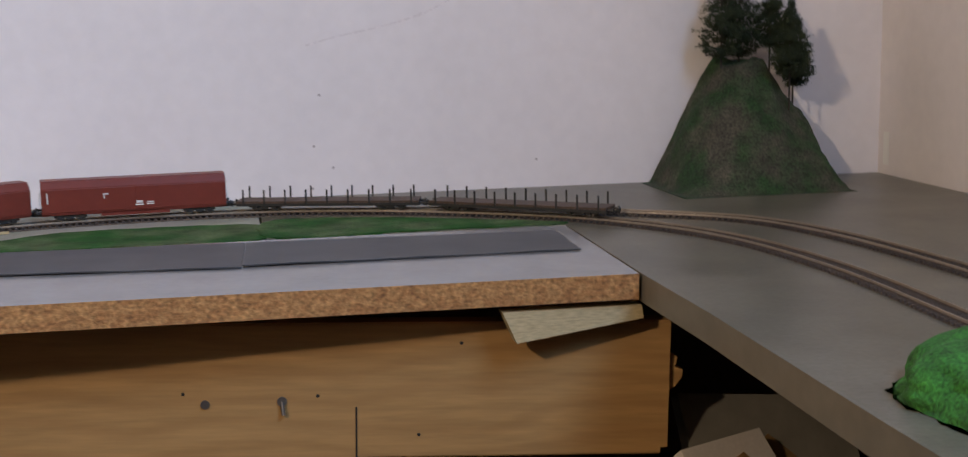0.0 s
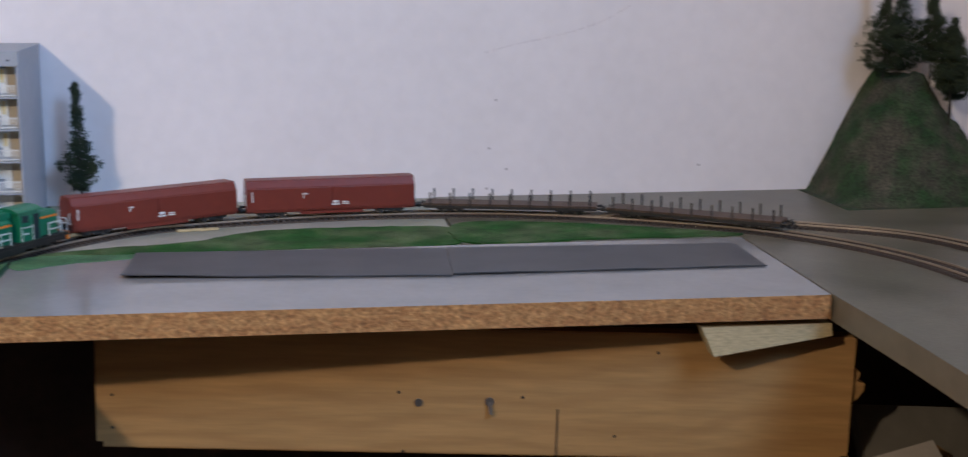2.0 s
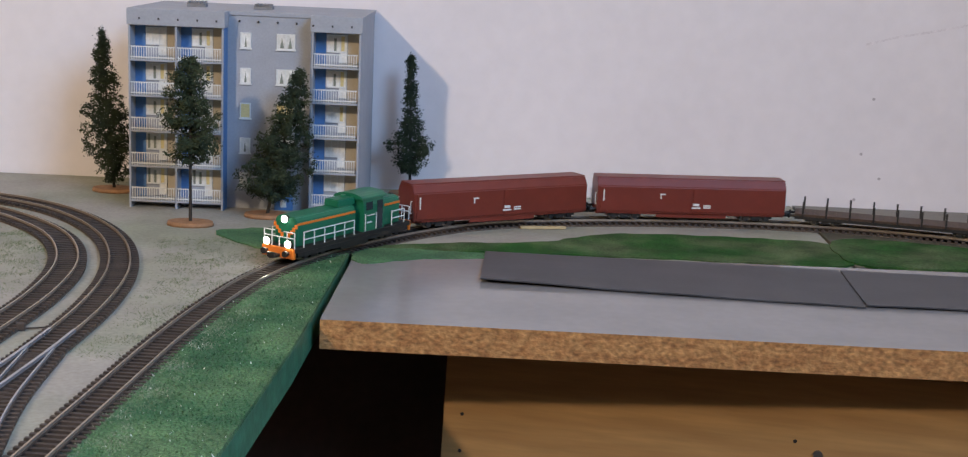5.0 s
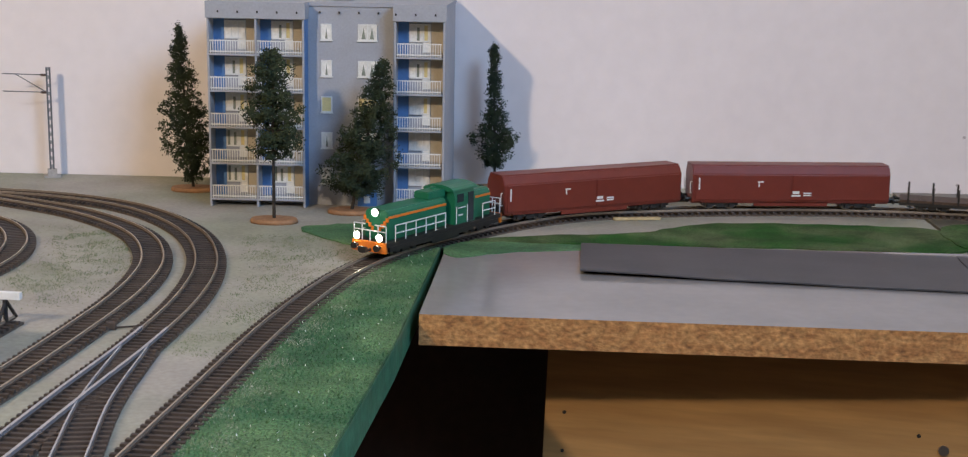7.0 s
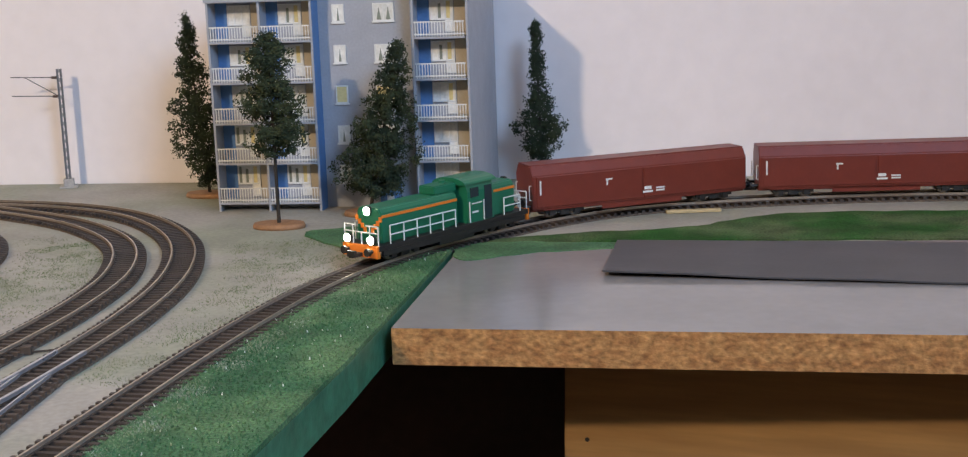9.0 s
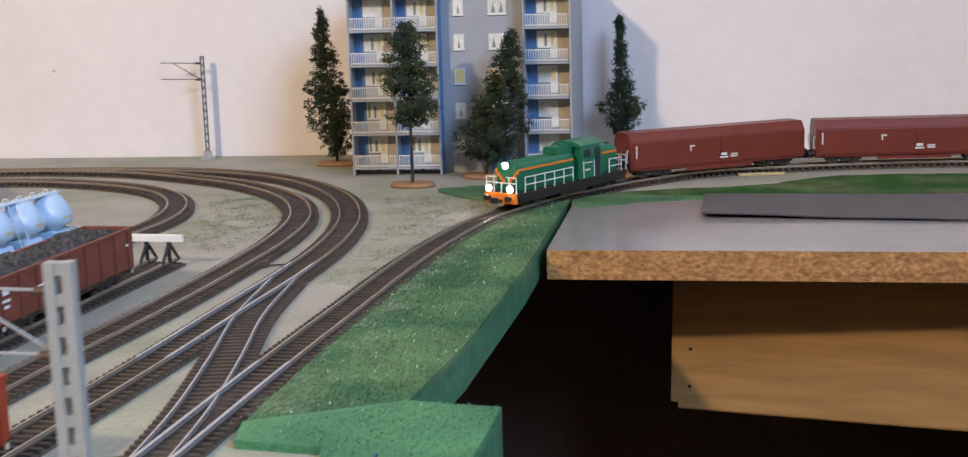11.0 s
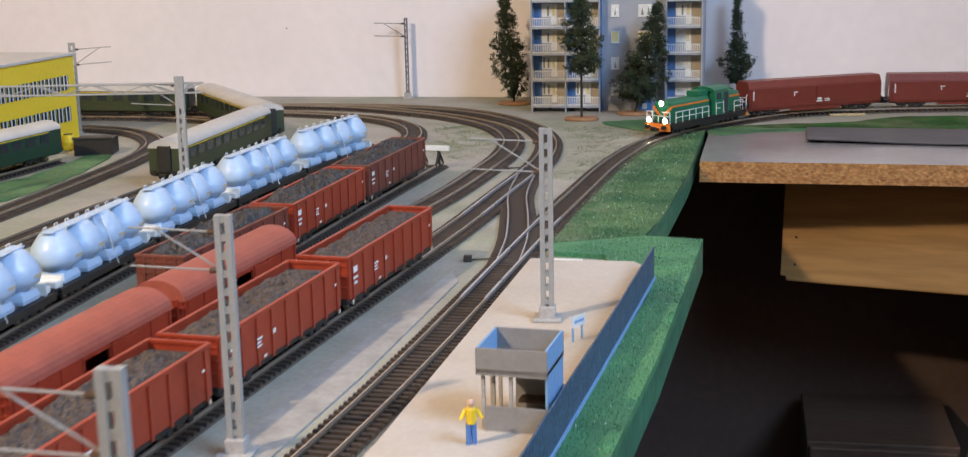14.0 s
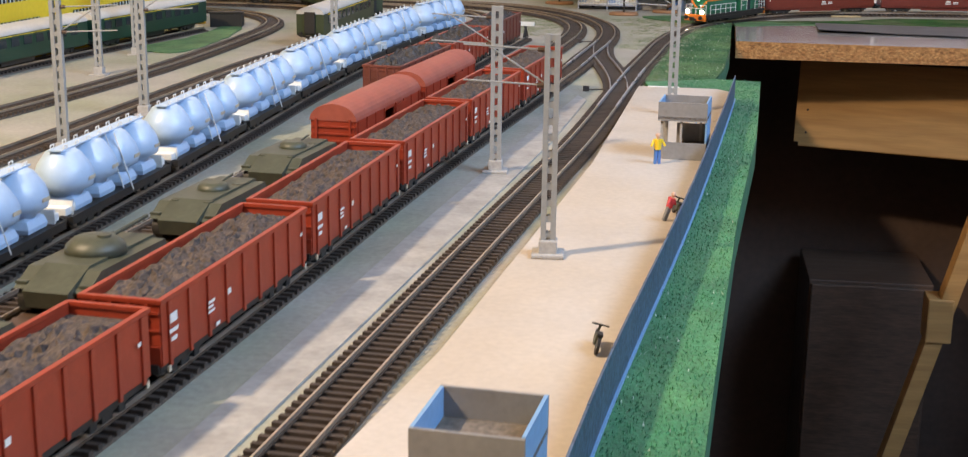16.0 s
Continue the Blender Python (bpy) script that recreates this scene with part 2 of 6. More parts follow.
# ---- the layout tables ----
EDGE = [(-0.270, -1.6), (-0.247, -0.4), (-0.2235, 0.0), (-0.2105, 0.21), (-0.187, 0.5), (-0.171, 0.795), (-0.217, 0.803), (-0.205, 0.9), (-0.194, 1.09), (-0.186, 1.36), (-0.185, 1.40)]
bm = bmesh.new()
slab(bm, EDGE + [(0.255, 1.41), (0.262, YW - 0.002), (-2.5, YW - 0.002), (-2.5, -1.6)], -0.022, 0.0, mi=1, top=0)
yard_table = tagged(link("yard_table", bm, [M_GROUND, M_GREENEDGE]), "pale painted layout board that carries the model railway yard", "table top", kind="structure")

bm = bmesh.new()
slab(bm, [(-0.185, 1.163), (0.544, 1.142), (0.555, 1.404), (-0.180, 1.398)], -0.02, 0.0015, mi=1, top=0)
middle_board = tagged(link("middle_board", bm, [M_LAMINATE, M_CHIP]), "grey laminated chipboard panel with a raw orange edge", "board", kind="structure")

bm = bmesh.new()
slab(bm, [(0.506, -0.9), (0.520, 0.0), (0.536, 0.72), (0.5455, 0.99), (0.5470, 1.141), (0.5575, 1.408), (0.2575, 1.412), (0.2645, YW - 0.002), (XW - 0.002, YW - 0.002), (XW - 0.002, -0.9)], -0.023, 0.001, mi=1, top=0)
right_board = tagged(link("side_board", bm, [M_SHELF, M_LAMEDGE]), "grey laminated board that carries the side of the layout", "board", kind="structure")

# platform, island and grass
bm = bmesh.new()
slab(bm, [(-0.46, -1.6), (-0.312, -1.6), (-0.2885, -0.45), (-0.2738, -0.165), (-0.2428, 0.156), (-0.2205, 0.42), (-0.2038, 0.62), (-0.2016, 0.669), (-0.2160, 0.6900), (-0.2886, 0.6925), (-0.2892, 0.68), (-0.306, 0.33), (-0.341, -0.07), (-0.357, -0.18)][1:] + [(-0.44, -1.6)], 0.0, 0.011)
platform = tagged(link("platform", bm, M_PLATFORM), "long cream-coloured low station platform beside the track", "platform", kind="structure")
bm = bmesh.new()
slab(bm, EDGE[:6] + [(-0.217, 0.803), (-0.285, 0.769), (-0.281, 0.744), (-0.241, 0.738), (-0.237, 0.720), (-0.236, 0.6935), (-0.2155, 0.6910), (-0.2006, 0.670), (-0.2022, 0.62), (-0.2195, 0.42), (-0.2418, 0.156), (-0.2728, -0.165), (-0.2875, -0.45), (-0.31, -1.6)], 0.0, 0.004)
grass_strip = tagged(link("grass_strip", bm, M_STRIPGRASS), "bright green flocked grass strip along the table edge", "grass", kind="structure")
bm = bmesh.new()
slab(bm, [(-0.285, 0.769), (-0.217, 0.803), (-0.205, 0.9), (-0.194, 1.09), (-0.186, 1.36), (-0.184, 1.385), (-0.2, 1.366), (-0.232, 1.284), (-0.256, 1.18), (-0.268, 1.05), (-0.278, 0.92)], 0.0, 0.003)
grass_bank = tagged(link("grass_bank", bm, M_GRASS), "bright green flocked grass bank beside the curved track", "grass", kind="structure")

# ---- tracks ----
GAUGE = 0.0165
T_MAIN = spline([(-0.45, -1.0), (-0.38, -0.172), (-0.347, 0.2), (-0.323, 0.446), (-0.306, 0.715), (-0.297, 0.85), (-0.286, 0.98), (-0.272, 1.13), (-0.244, 1.28), (-0.195, 1.385), (-0.117, 1.485), (-0.03, 1.54), (0.118, 1.573), (0.262, 1.575), (0.39, 1.543), (0.50, 1.487), (0.60, 1.41), (0.68, 1.28), (0.708, 1.10), (0.703, 0.908), (0.69, 0.6), (0.66, 0.0)])
T_OUT = spline([(0.36, 1.553), (0.45, 1.532), (0.55, 1.50), (0.65, 1.445), (0.742, 1.372), (0.784, 1.250), (0.801, 1.08), (0.80, 0.9), (0.78, 0.5), (0.76, 0.0)])
T_TWO = spline([(-0.55, -1.0), (-0.46, -0.15), (-0.432, 0.2), (-0.408, 0.45), (-0.378, 0.72), (-0.364, 0.859), (-0.356, 0.97), (-0.348, 1.07), (-0.346, 1.18), (-0.359, 1.29), (-0.397, 1.40), (-0.463, 1.493), (-0.544, 1.547), (-0.653, 1.572), (-0.80, 1.57), (-1.0, 1.56), (-1.4, 1.56)])
T_THREE = spline([(-0.60, -1.0), (-0.515, -0.15), (-0.487, 0.2), (-0.463, 0.45), (-0.435, 0.70), (-0.42, 0.858), (-0.405, 0.969), (-0.394, 1.104), (-0.391, 1.2), (-0.402, 1.295), (-0.440, 1.390), (-0.507, 1.468), (-0.580, 1.517), (-0.66, 1.555), (-0.76, 1.572)])
T_FOUR = spline([(-0.65, -1.0), (-0.565, -0.15), (-0.537, 0.2), (-0.513, 0.45), (-0.487, 0.7), (-0.472, 0.9), (-0.452, 1.12)])
T_CEM = spline([(-0.64, -0.8), (-0.60, -0.2), (-0.592, 0.1), (-0.589, 0.4), (-0.589, 0.65), (-0.577, 0.9), (-0.555, 1.07), (-0.528, 1.18), (-0.515, 1.28), (-0.537, 1.37), (-0.59, 1.44), (-0.68, 1.485), (-0.80, 1.50), (-1.3, 1.50)])
T_B = spline([(-0.79, -0.5), (-0.745, 0.1), (-0.728, 0.32), (-0.717, 0.6), (-0.708, 0.8), (-0.692, 0.954), (-0.681, 1.08), (-0.684, 1.20), (-0.705, 1.30), (-0.76, 1.39), (-0.85, 1.44), (-1.0, 1.455), (-1.5, 1.455)])
T_A = spline([(-0.90, -0.3), (-0.84, 0.3), (-0.806, 0.56), (-0.787, 0.76), (-0.783, 0.95), (-0.786, 1.12), (-0.803, 1.22), (-0.85, 1.30), (-0.92, 1.345), (-1.05, 1.36), (-1.4, 1.36)])
T_C = spline([(-1.02, 0.0), (-0.955, 0.5), (-0.932, 0.74), (-0.89, 1.0), (-0.872, 1.12)])
T_CROSS = spline([(-0.307, 0.70), (-0.313, 0.78), (-0.326, 0.87), (-0.341, 0.96), (-0.348, 1.06)])


def make_sleeper(length):
    bm = bmesh.new()
    box(bm, -length / 2, length / 2, -0.0014, 0.0014, 0.0, 0.0022)
    me = bpy.data.meshes.new("sleeper")
    bm.to_mesh(me)
    bm.free()
    me.materials.append(M_SLEEPER)
    return me


SLEEPER = make_sleeper(0.0305)


def railway_track(line, label, rail=M_RAIL, near=300, bed=True, lift=0.0):
    """Track on a thin bed: sleepers as pieces, then two rails."""
    top = root("railway_track", label, "railway track", "tracks of the layout", "structure")
    base = 0.0016 + lift
    if bed:
        bm = bmesh.new()
        sweep(bm, line, -0.0148, 0.0148, 0.0, base)
        part("track_bed", bm, M_BED, top)
    for s in (-1, 1):
        bm = bmesh.new()
        c = s * GAUGE / 2
        sweep(bm, line, c - 0.0005, c + 0.0005, base + 0.002, base + 0.0046)
        sweep(bm, line, c - 0.0012, c + 0.0012, base + 0.0019, base + 0.0028, mi=1)
        part("rail", bm, [rail, M_RAILFOOT], top)
    total = 0.004 * (len(line) - 1)
    n = int(total / 0.0068)
    rest = bmesh.new()
    for i in range(n):
        p, t = at(line, (i + 0.5) * 0.0068)
        m = Matrix.LocRotScale((p.x, p.y, base), Euler((0, 0, math.atan2(t.y, t.x) - math.pi / 2)), None)
        if i < near:
            ob = new("sleeper", SLEEPER)
            ob.parent, ob.matrix_basis = top, m
        else:
            box(rest, -0.01525, 0.01525, -0.0014, 0.0014, 0.0, 0.0022, m=m)
    if rest.verts:
        tagged(part("sleepers", rest, M_SLEEPER, top), kind="stuff")
    return top


railway_track(T_MAIN[int(0.7 / 0.004):], "curved brown-sleepered main track with weathered steel rails")
railway_track(T_OUT, "curved outer track at the corner of the layout", near=0)
railway_track(T_TWO[int(0.7 / 0.004):], "yard track with brown sleepers that curves along the wall")
railway_track(T_THREE[int(0.7 / 0.004):], "yard track with brown sleepers that joins the outer curve")
railway_track(T_FOUR[int(0.7 / 0.004):], "straight siding with brown sleepers and a buffer stop", near=0)
railway_track(T_CEM[int(0.5 / 0.004):], "siding with brown sleepers under the tank wagons", near=0)
railway_track(T_B, "loop track with brown sleepers behind the sidings", near=0)
railway_track(T_A, "curved loop track with brown sleepers beside a grass patch", near=0)
railway_track(T_C, "short siding with brown sleepers beside the yellow hall", near=0)
cross = railway_track(T_CROSS, "bright-railed crossover between two yard tracks", rail=M_RAILNEW, bed=True, near=0, lift=-0.0004)
for line, y0, y1, sides in ((T_MAIN, 0.60, 0.86, (-1, 1)), (T_TWO, 0.86, 1.10, (-1, 1))):
    piece = [p for p in line if y0 < p.y < y1 and p.x < -0.2]
    for k in sides:
        bm = bmesh.new()
        c = k * GAUGE / 2
        sweep(bm, piece, c - 0.0009, c + 0.0009, 0.0035, 0.00645)
        part("switch_rail", bm, M_RAILNEW, cross, "bright nickel switch rail")
for x, y, r in ((-0.340, 0.722, 5), (-0.378, 1.11, 5)):
    sm = root("switch_lever", "small black switch lever box between the tracks", "switch lever", "switch levers", m=pose(x, y, 0, 0, 0, r))
    part("box", box(bmesh.new(), -0.003, 0.003, -0.002, 0.002, 0.0, 0.005, 0.0005), M_SLEEPER, sm)
    bm = bmesh.new()
    rod(bm, (0.002, 0, 0.0015), (0.018, 0.004, 0.0015), 0.0006, 6)
    part("rod", bm, M_SLEEPER, sm)

# ---- more materials ----
M_BLACK = mat("black_underframe", (0.018, 0.017, 0.016), 0.5, grain=0.2, scale=400)
M_STEEL = mat("wheel_steel", (0.25, 0.23, 0.21), 0.35, metal=0.8)
M_GREEN = mat("locomotive_green", (0.012, 0.15, 0.075), 0.38, grain=0.05, scale=500)
M_DKGLASS = mat("dark_cab_glass", (0.03, 0.04, 0.045), 0.1)
M_ORANGE = mat("orange_paint", (0.75, 0.20, 0.02), 0.45)
M_WHITE = mat("white_paint", (0.72, 0.74, 0.72), 0.5, grain=0.04, scale=300)
M_VANRED = mat("brown_red_wagon_paint", (0.165, 0.027, 0.015), 0.42, grain=0.05, scale=500, blotch=0.08, bscale=30)
M_GONRED = mat("red_wagon_paint", (0.31, 0.042, 0.018), 0.45, grain=0.06, scale=500, blotch=0.12, bscale=30)
M_BROWNRED = mat("old_brown_wagon_paint", (0.17, 0.045, 0.028), 0.6, grain=0.1, scale=500, blotch=0.2, bscale=30)
M_COAL = mat("coal_load", (0.085, 0.065, 0.055), 0.75, grain=0.5, scale=700, blotch=0.3, bscale=90, bump=0.8)
M_COALBLACK = mat("black_coal_lumps", (0.045, 0.041, 0.04), 0.55, grain=0.5, scale=500, blotch=0.3, bscale=90, bump=0.8)
M_BLUE = mat("pale_blue_tank_paint", (0.42, 0.57, 0.755), 0.38, grain=0.03, scale=300, blotch=0.06, bscale=40)
M_YELLOW = mat("yellow_panel", (0.80, 0.58, 0.03), 0.55, grain=0.04, scale=200)
M_OLIVE = mat("olive_coach_paint", (0.035, 0.05, 0.022), 0.45, grain=0.08, scale=400)
M_DKGREEN = mat("dark_green_coach_paint", (0.012, 0.05, 0.03), 0.4, grain=0.06, scale=400)
M_ROOF = mat("grey_coach_roof", (0.52, 0.51, 0.48), 0.55, grain=0.05, scale=300, blotch=0.08, bscale=20)
M_ARMY = mat("olive_drab_paint", (0.066, 0.074, 0.050), 0.5, grain=0.12, scale=400, blotch=0.2, bscale=40)
M_MAST = mat("grey_mast_paint", (0.30, 0.31, 0.305), 0.55, grain=0.06, scale=400)
M_CONC = mat("grey_concrete", (0.40, 0.39, 0.37), 0.75, grain=0.12, scale=500, blotch=0.12, bscale=40)
M_SHELTER = mat("grey_shelter_card", (0.25, 0.25, 0.25), 0.7, grain=0.06, scale=400, blotch=0.1, bscale=60)
M_SHELBLUE = mat("blue_shelter_end", (0.18, 0.34, 0.56), 0.6, grain=0.06, scale=400)
M_FENCE = mat("dark_blue_fence_card", (0.050, 0.092, 0.158), 0.5, grain=0.55, scale=420, blotch=0.15, bscale=60)
M_BLDG = mat("grey_blue_render", (0.36, 0.385, 0.43), 0.75, grain=0.05, scale=500, blotch=0.06, bscale=25)
M_BLDGB = mat("blue_render_panel", (0.10, 0.22, 0.45), 0.7, grain=0.05, scale=500)
M_BEIGE = mat("beige_panel", (0.50, 0.44, 0.33), 0.7, grain=0.05, scale=500)
M_PANE = mat("curtained_window_pane", (0.85, 0.85, 0.80), 0.25, grain=0.06, scale=500, color2=(0.70, 0.71, 0.66), bscale=160, rand=0.10)
M_PANEY = mat("yellow_curtain_pane", (0.72, 0.62, 0.30), 0.3, grain=0.08, scale=500)
M_CURTAIN = mat("grey_green_curtain", (0.22, 0.25, 0.20), 0.6, grain=0.15, scale=500)
M_TRUNK = mat("tree_bark", (0.03, 0.024, 0.018), 0.85, grain=0.3, scale=500)
M_LEAF = mat("dark_conifer_foliage", (0.017, 0.032, 0.014), 0.85, grain=0.4, scale=300, color2=(0.036, 0.050, 0.018), bscale=60)
M_LEAF2 = mat("dusky_green_foliage", (0.022, 0.038, 0.016), 0.85, grain=0.4, scale=300, color2=(0.045, 0.060, 0.022), bscale=60)
M_DISC = mat("raw_wood_disc", (0.31, 0.165, 0.08), 0.7, grain=0.2, scale=200)
M_HILL = mat("flocked_hill", (0.017, 0.050, 0.013), 0.92, grain=0.5, scale=350, blotch=0.4, bscale=22, bump=1.0, color2=(0.065, 0.062, 0.044))
M_MOUND = mat("bright_flock_mound", (0.035, 0.16, 0.02), 0.95, grain=0.5, scale=500, blotch=0.5, bscale=40, bump=1.0)
M_SKIN = mat("figure_skin_paint", (0.6, 0.4, 0.3), 0.6)
M_JEANS = mat("figure_blue_paint", (0.08, 0.2, 0.5), 0.6)
M_REDP = mat("figure_red_paint", (0.6, 0.05, 0.05), 0.6)
M_HARDBOARD = mat("brown_hardboard", (0.085, 0.052, 0.037), 0.8, grain=0.1, scale=100, blotch=0.2, bscale=4)
M_SCRAP = mat("pale_wood_offcut", (0.50, 0.40, 0.22), 0.7, grain=0.2, scale=60, stretch=(2, 12, 12))
M_PATCH = mat("white_filler", (0.86, 0.86, 0.84), 0.8)
M_SCUFF = mat("pencil_scuff", (0.5, 0.46, 0.46), 0.9)


def glow(name, color, strength):
    m = bpy.data.materials.new(name)
    m.use_nodes = True
    b = m.node_tree.nodes["Principled BSDF"]
    b.inputs["Emission Color"].default_value = (*color, 1)
    b.inputs["Emission Strength"].default_value = strength
    b.inputs["Base Color"].default_value = (0.9, 0.88, 0.8, 1)
    return m


M_LIGHT = glow("lit_headlight", (1.0, 0.90, 0.70), 70.0)


def shared(name, me, parent, m=None):
    ob = new(name, me)
    ob.parent = parent
    if m is not None:
        ob.matrix_basis = m
    return ob


def mesh_of(name, bm, material, smooth=False):
    me = bpy.data.meshes.new(name)
    bm.normal_update()
    bm.to_mesh(me)
    bm.free()
    for p in me.polygons:
        p.use_smooth = smooth
    for m in material if isinstance(material, (list, tuple)) else [material]:
        me.materials.append(m)
    return me


def prism(bm, prof, y0, y1, mi=0):
    """A profile in x and z (counter-clockwise seen from -y) drawn out along y."""
    a = [bm.verts.new((x, y0, z)) for x, z in prof]
    b = [bm.verts.new((x, y1, z)) for x, z in prof]
    bm.faces.new(a).material_index = mi
    bm.faces.new(b[::-1]).material_index = mi
    n = len(prof)
    for i in range(n):
        bm.faces.new((a[i], b[i], b[(i + 1) % n], a[(i + 1) % n])).material_index = mi
    return bm


def lathe(bm, prof, seg, m=None, mi=0):
    """Turns a profile of (radius, z) about z."""
    rings = [[bm.verts.new((m or Matrix()) @ Vector((r * math.cos(2 * math.pi * k / seg), r * math.sin(2 * math.pi * k / seg), z))) for k in range(seg)] for r, z in prof]
    for a, b in zip(rings, rings[1:]):
        for k in range(seg):
            f = bm.faces.new((a[k], a[(k + 1) % seg], b[(k + 1) % seg], b[k]))
            f.smooth, f.material_index = True, mi
    bm.faces.new(rings[0][::-1]).material_index = mi
    bm.faces.new(rings[-1]).material_index = mi


def on_track(line, s, length):
    """The pose of a vehicle whose ends stand on the line at s and s + length."""
    a, _ = at(line, s + length * 0.18)
    b, _ = at(line, s + length * 0.82)
    c, d = (a + b) / 2, b - a
    return Matrix.LocRotScale((c.x, c.y, 0.0), Euler((0, 0, math.atan2(d.y, d.x) - math.pi / 2)), None)


def arc(line, x, y):
    return min(range(len(line)), key=lambda i: (line[i] - Vector((x, y, 0))).length) * 0.004


# ---- running gear shared by the vehicles ----
bm = bmesh.new()
for sx in (-1, 1):
    rod(bm, (sx * 0.0075, 0, 0), (sx * 0.0092, 0, 0), 0.0052, 14)
    rod(bm, (sx * 0.0070, 0, 0), (sx * 0.0076, 0, 0), 0.0058, 14)
rod(bm, (-0.0105, 0, 0), (0.0105, 0, 0), 0.0011, 6)
WHEELSET = mesh_of("wheelset", bm, M_STEEL)
bm = bmesh.new()
for sx in (-1, 1):
    box(bm, sx * 0.0118 - 0.0012, sx * 0.0118 + 0.0012, -0.0165, 0.0165, 0.0105, 0.0135, 0.0004)
    for y in (-0.0105, 0.0105):
        box(bm, sx * 0.0122 - 0.0015, sx * 0.0122 + 0.0015, y - 0.0026, y + 0.0026, 0.0085, 0.0132, 0.0005)
    box(bm, sx * 0.0122 - 0.0012, sx * 0.0122 + 0.0012, -0.004, 0.004, 0.0085, 0.0125, 0.0004)
box(bm, -0.0118, 0.0118, -0.003, 0.003, 0.0105, 0.0145)
BOGIE = mesh_of("bogie", bm, M_BLACK)
bm = bmesh.new()
rod(bm, (0, 0, 0), (0, 0.0045, 0), 0.0013, 8)
rod(bm, (0, 0.0045, 0), (0, 0.0062, 0), 0.0026, 12)
BUFFER = mesh_of("buffer", bm, M_BLACK)
bm = bmesh.new()
box(bm, -0.0022, 0.0022, 0, 0.010, -0.0012, 0.0012, 0.0004)
box(bm, -0.0035, 0.0035, 0.0075, 0.010, -0.0005, 0.0035, 0.0004)
COUPLING = mesh_of("coupling", bm, M_BLACK)


def running_gear(top, half, pivots, zb=0.0165):
    for p in pivots:
        b = shared("bogie", BOGIE, top, pose(0, p, 0))
        for y in (-0.0105, 0.0105):
            shared("wheelset", WHEELSET, b, pose(0, y, 0.0118))
    for s in (-1, 1):
        for x in (-0.0105, 0.0105):
            shared("buffer", BUFFER, top, pose(x, s * half, zb, 0, 0, 0 if s > 0 else 180))
        shared("coupling", COUPLING, top, pose(0, s * half, 0.0125, 0, 0, 0 if s > 0 else 180))


def bars(bm, x, rows):
    """Thin raised white marking bars on the side at x: rows of (y, z, width, height)."""
    s = 1 if x > 0 else -1
    for y, z, w, h in rows:
        box(bm, min(x, x + s * 0.0003), max(x, x + s * 0.0003), y - w * 0.62, y + w * 0.62, z, z + h * 1.25)


def rubble(bm, x0, x1, y0, y1, z, h, nx, ny, seed):
    """An uneven heap of lumps between the given limits."""
    rnd = random.Random(seed)
    g = []
    for j in range(ny + 1):
        row = []
        for i in range(nx + 1):
            u, v = i / nx, j / ny
            edge = min(1, 5 * min(u, 1 - u), 8 * min(v, 1 - v))
            x, y = x0 + (x1 - x0) * u, y0 + (y1 - y0) * v
            zz = z + h * (0.35 * edge + 0.5 * noise.noise((x * 60 + seed, y * 60, 0)) * edge + 0.55 * rnd.random() * edge)
            jx = (rnd.random() - 0.5) * (x1 - x0) / nx * 0.7 if 0 < i < nx else 0
            jy = (rnd.random() - 0.5) * (y1 - y0) / ny * 0.7 if 0 < j < ny else 0
            row.append(bm.verts.new((x + jx, y + jy, zz)))
        g.append(row)
    for j in range(ny):
        for i in range(nx):
            a, b, c, d = g[j][i], g[j][i + 1], g[j + 1][i + 1], g[j + 1][i]
            if (i + j) % 2:
                bm.faces.new((a, b, c)), bm.faces.new((a, c, d))
            else:
                bm.faces.new((a, b, d)), bm.faces.new((b, c, d))


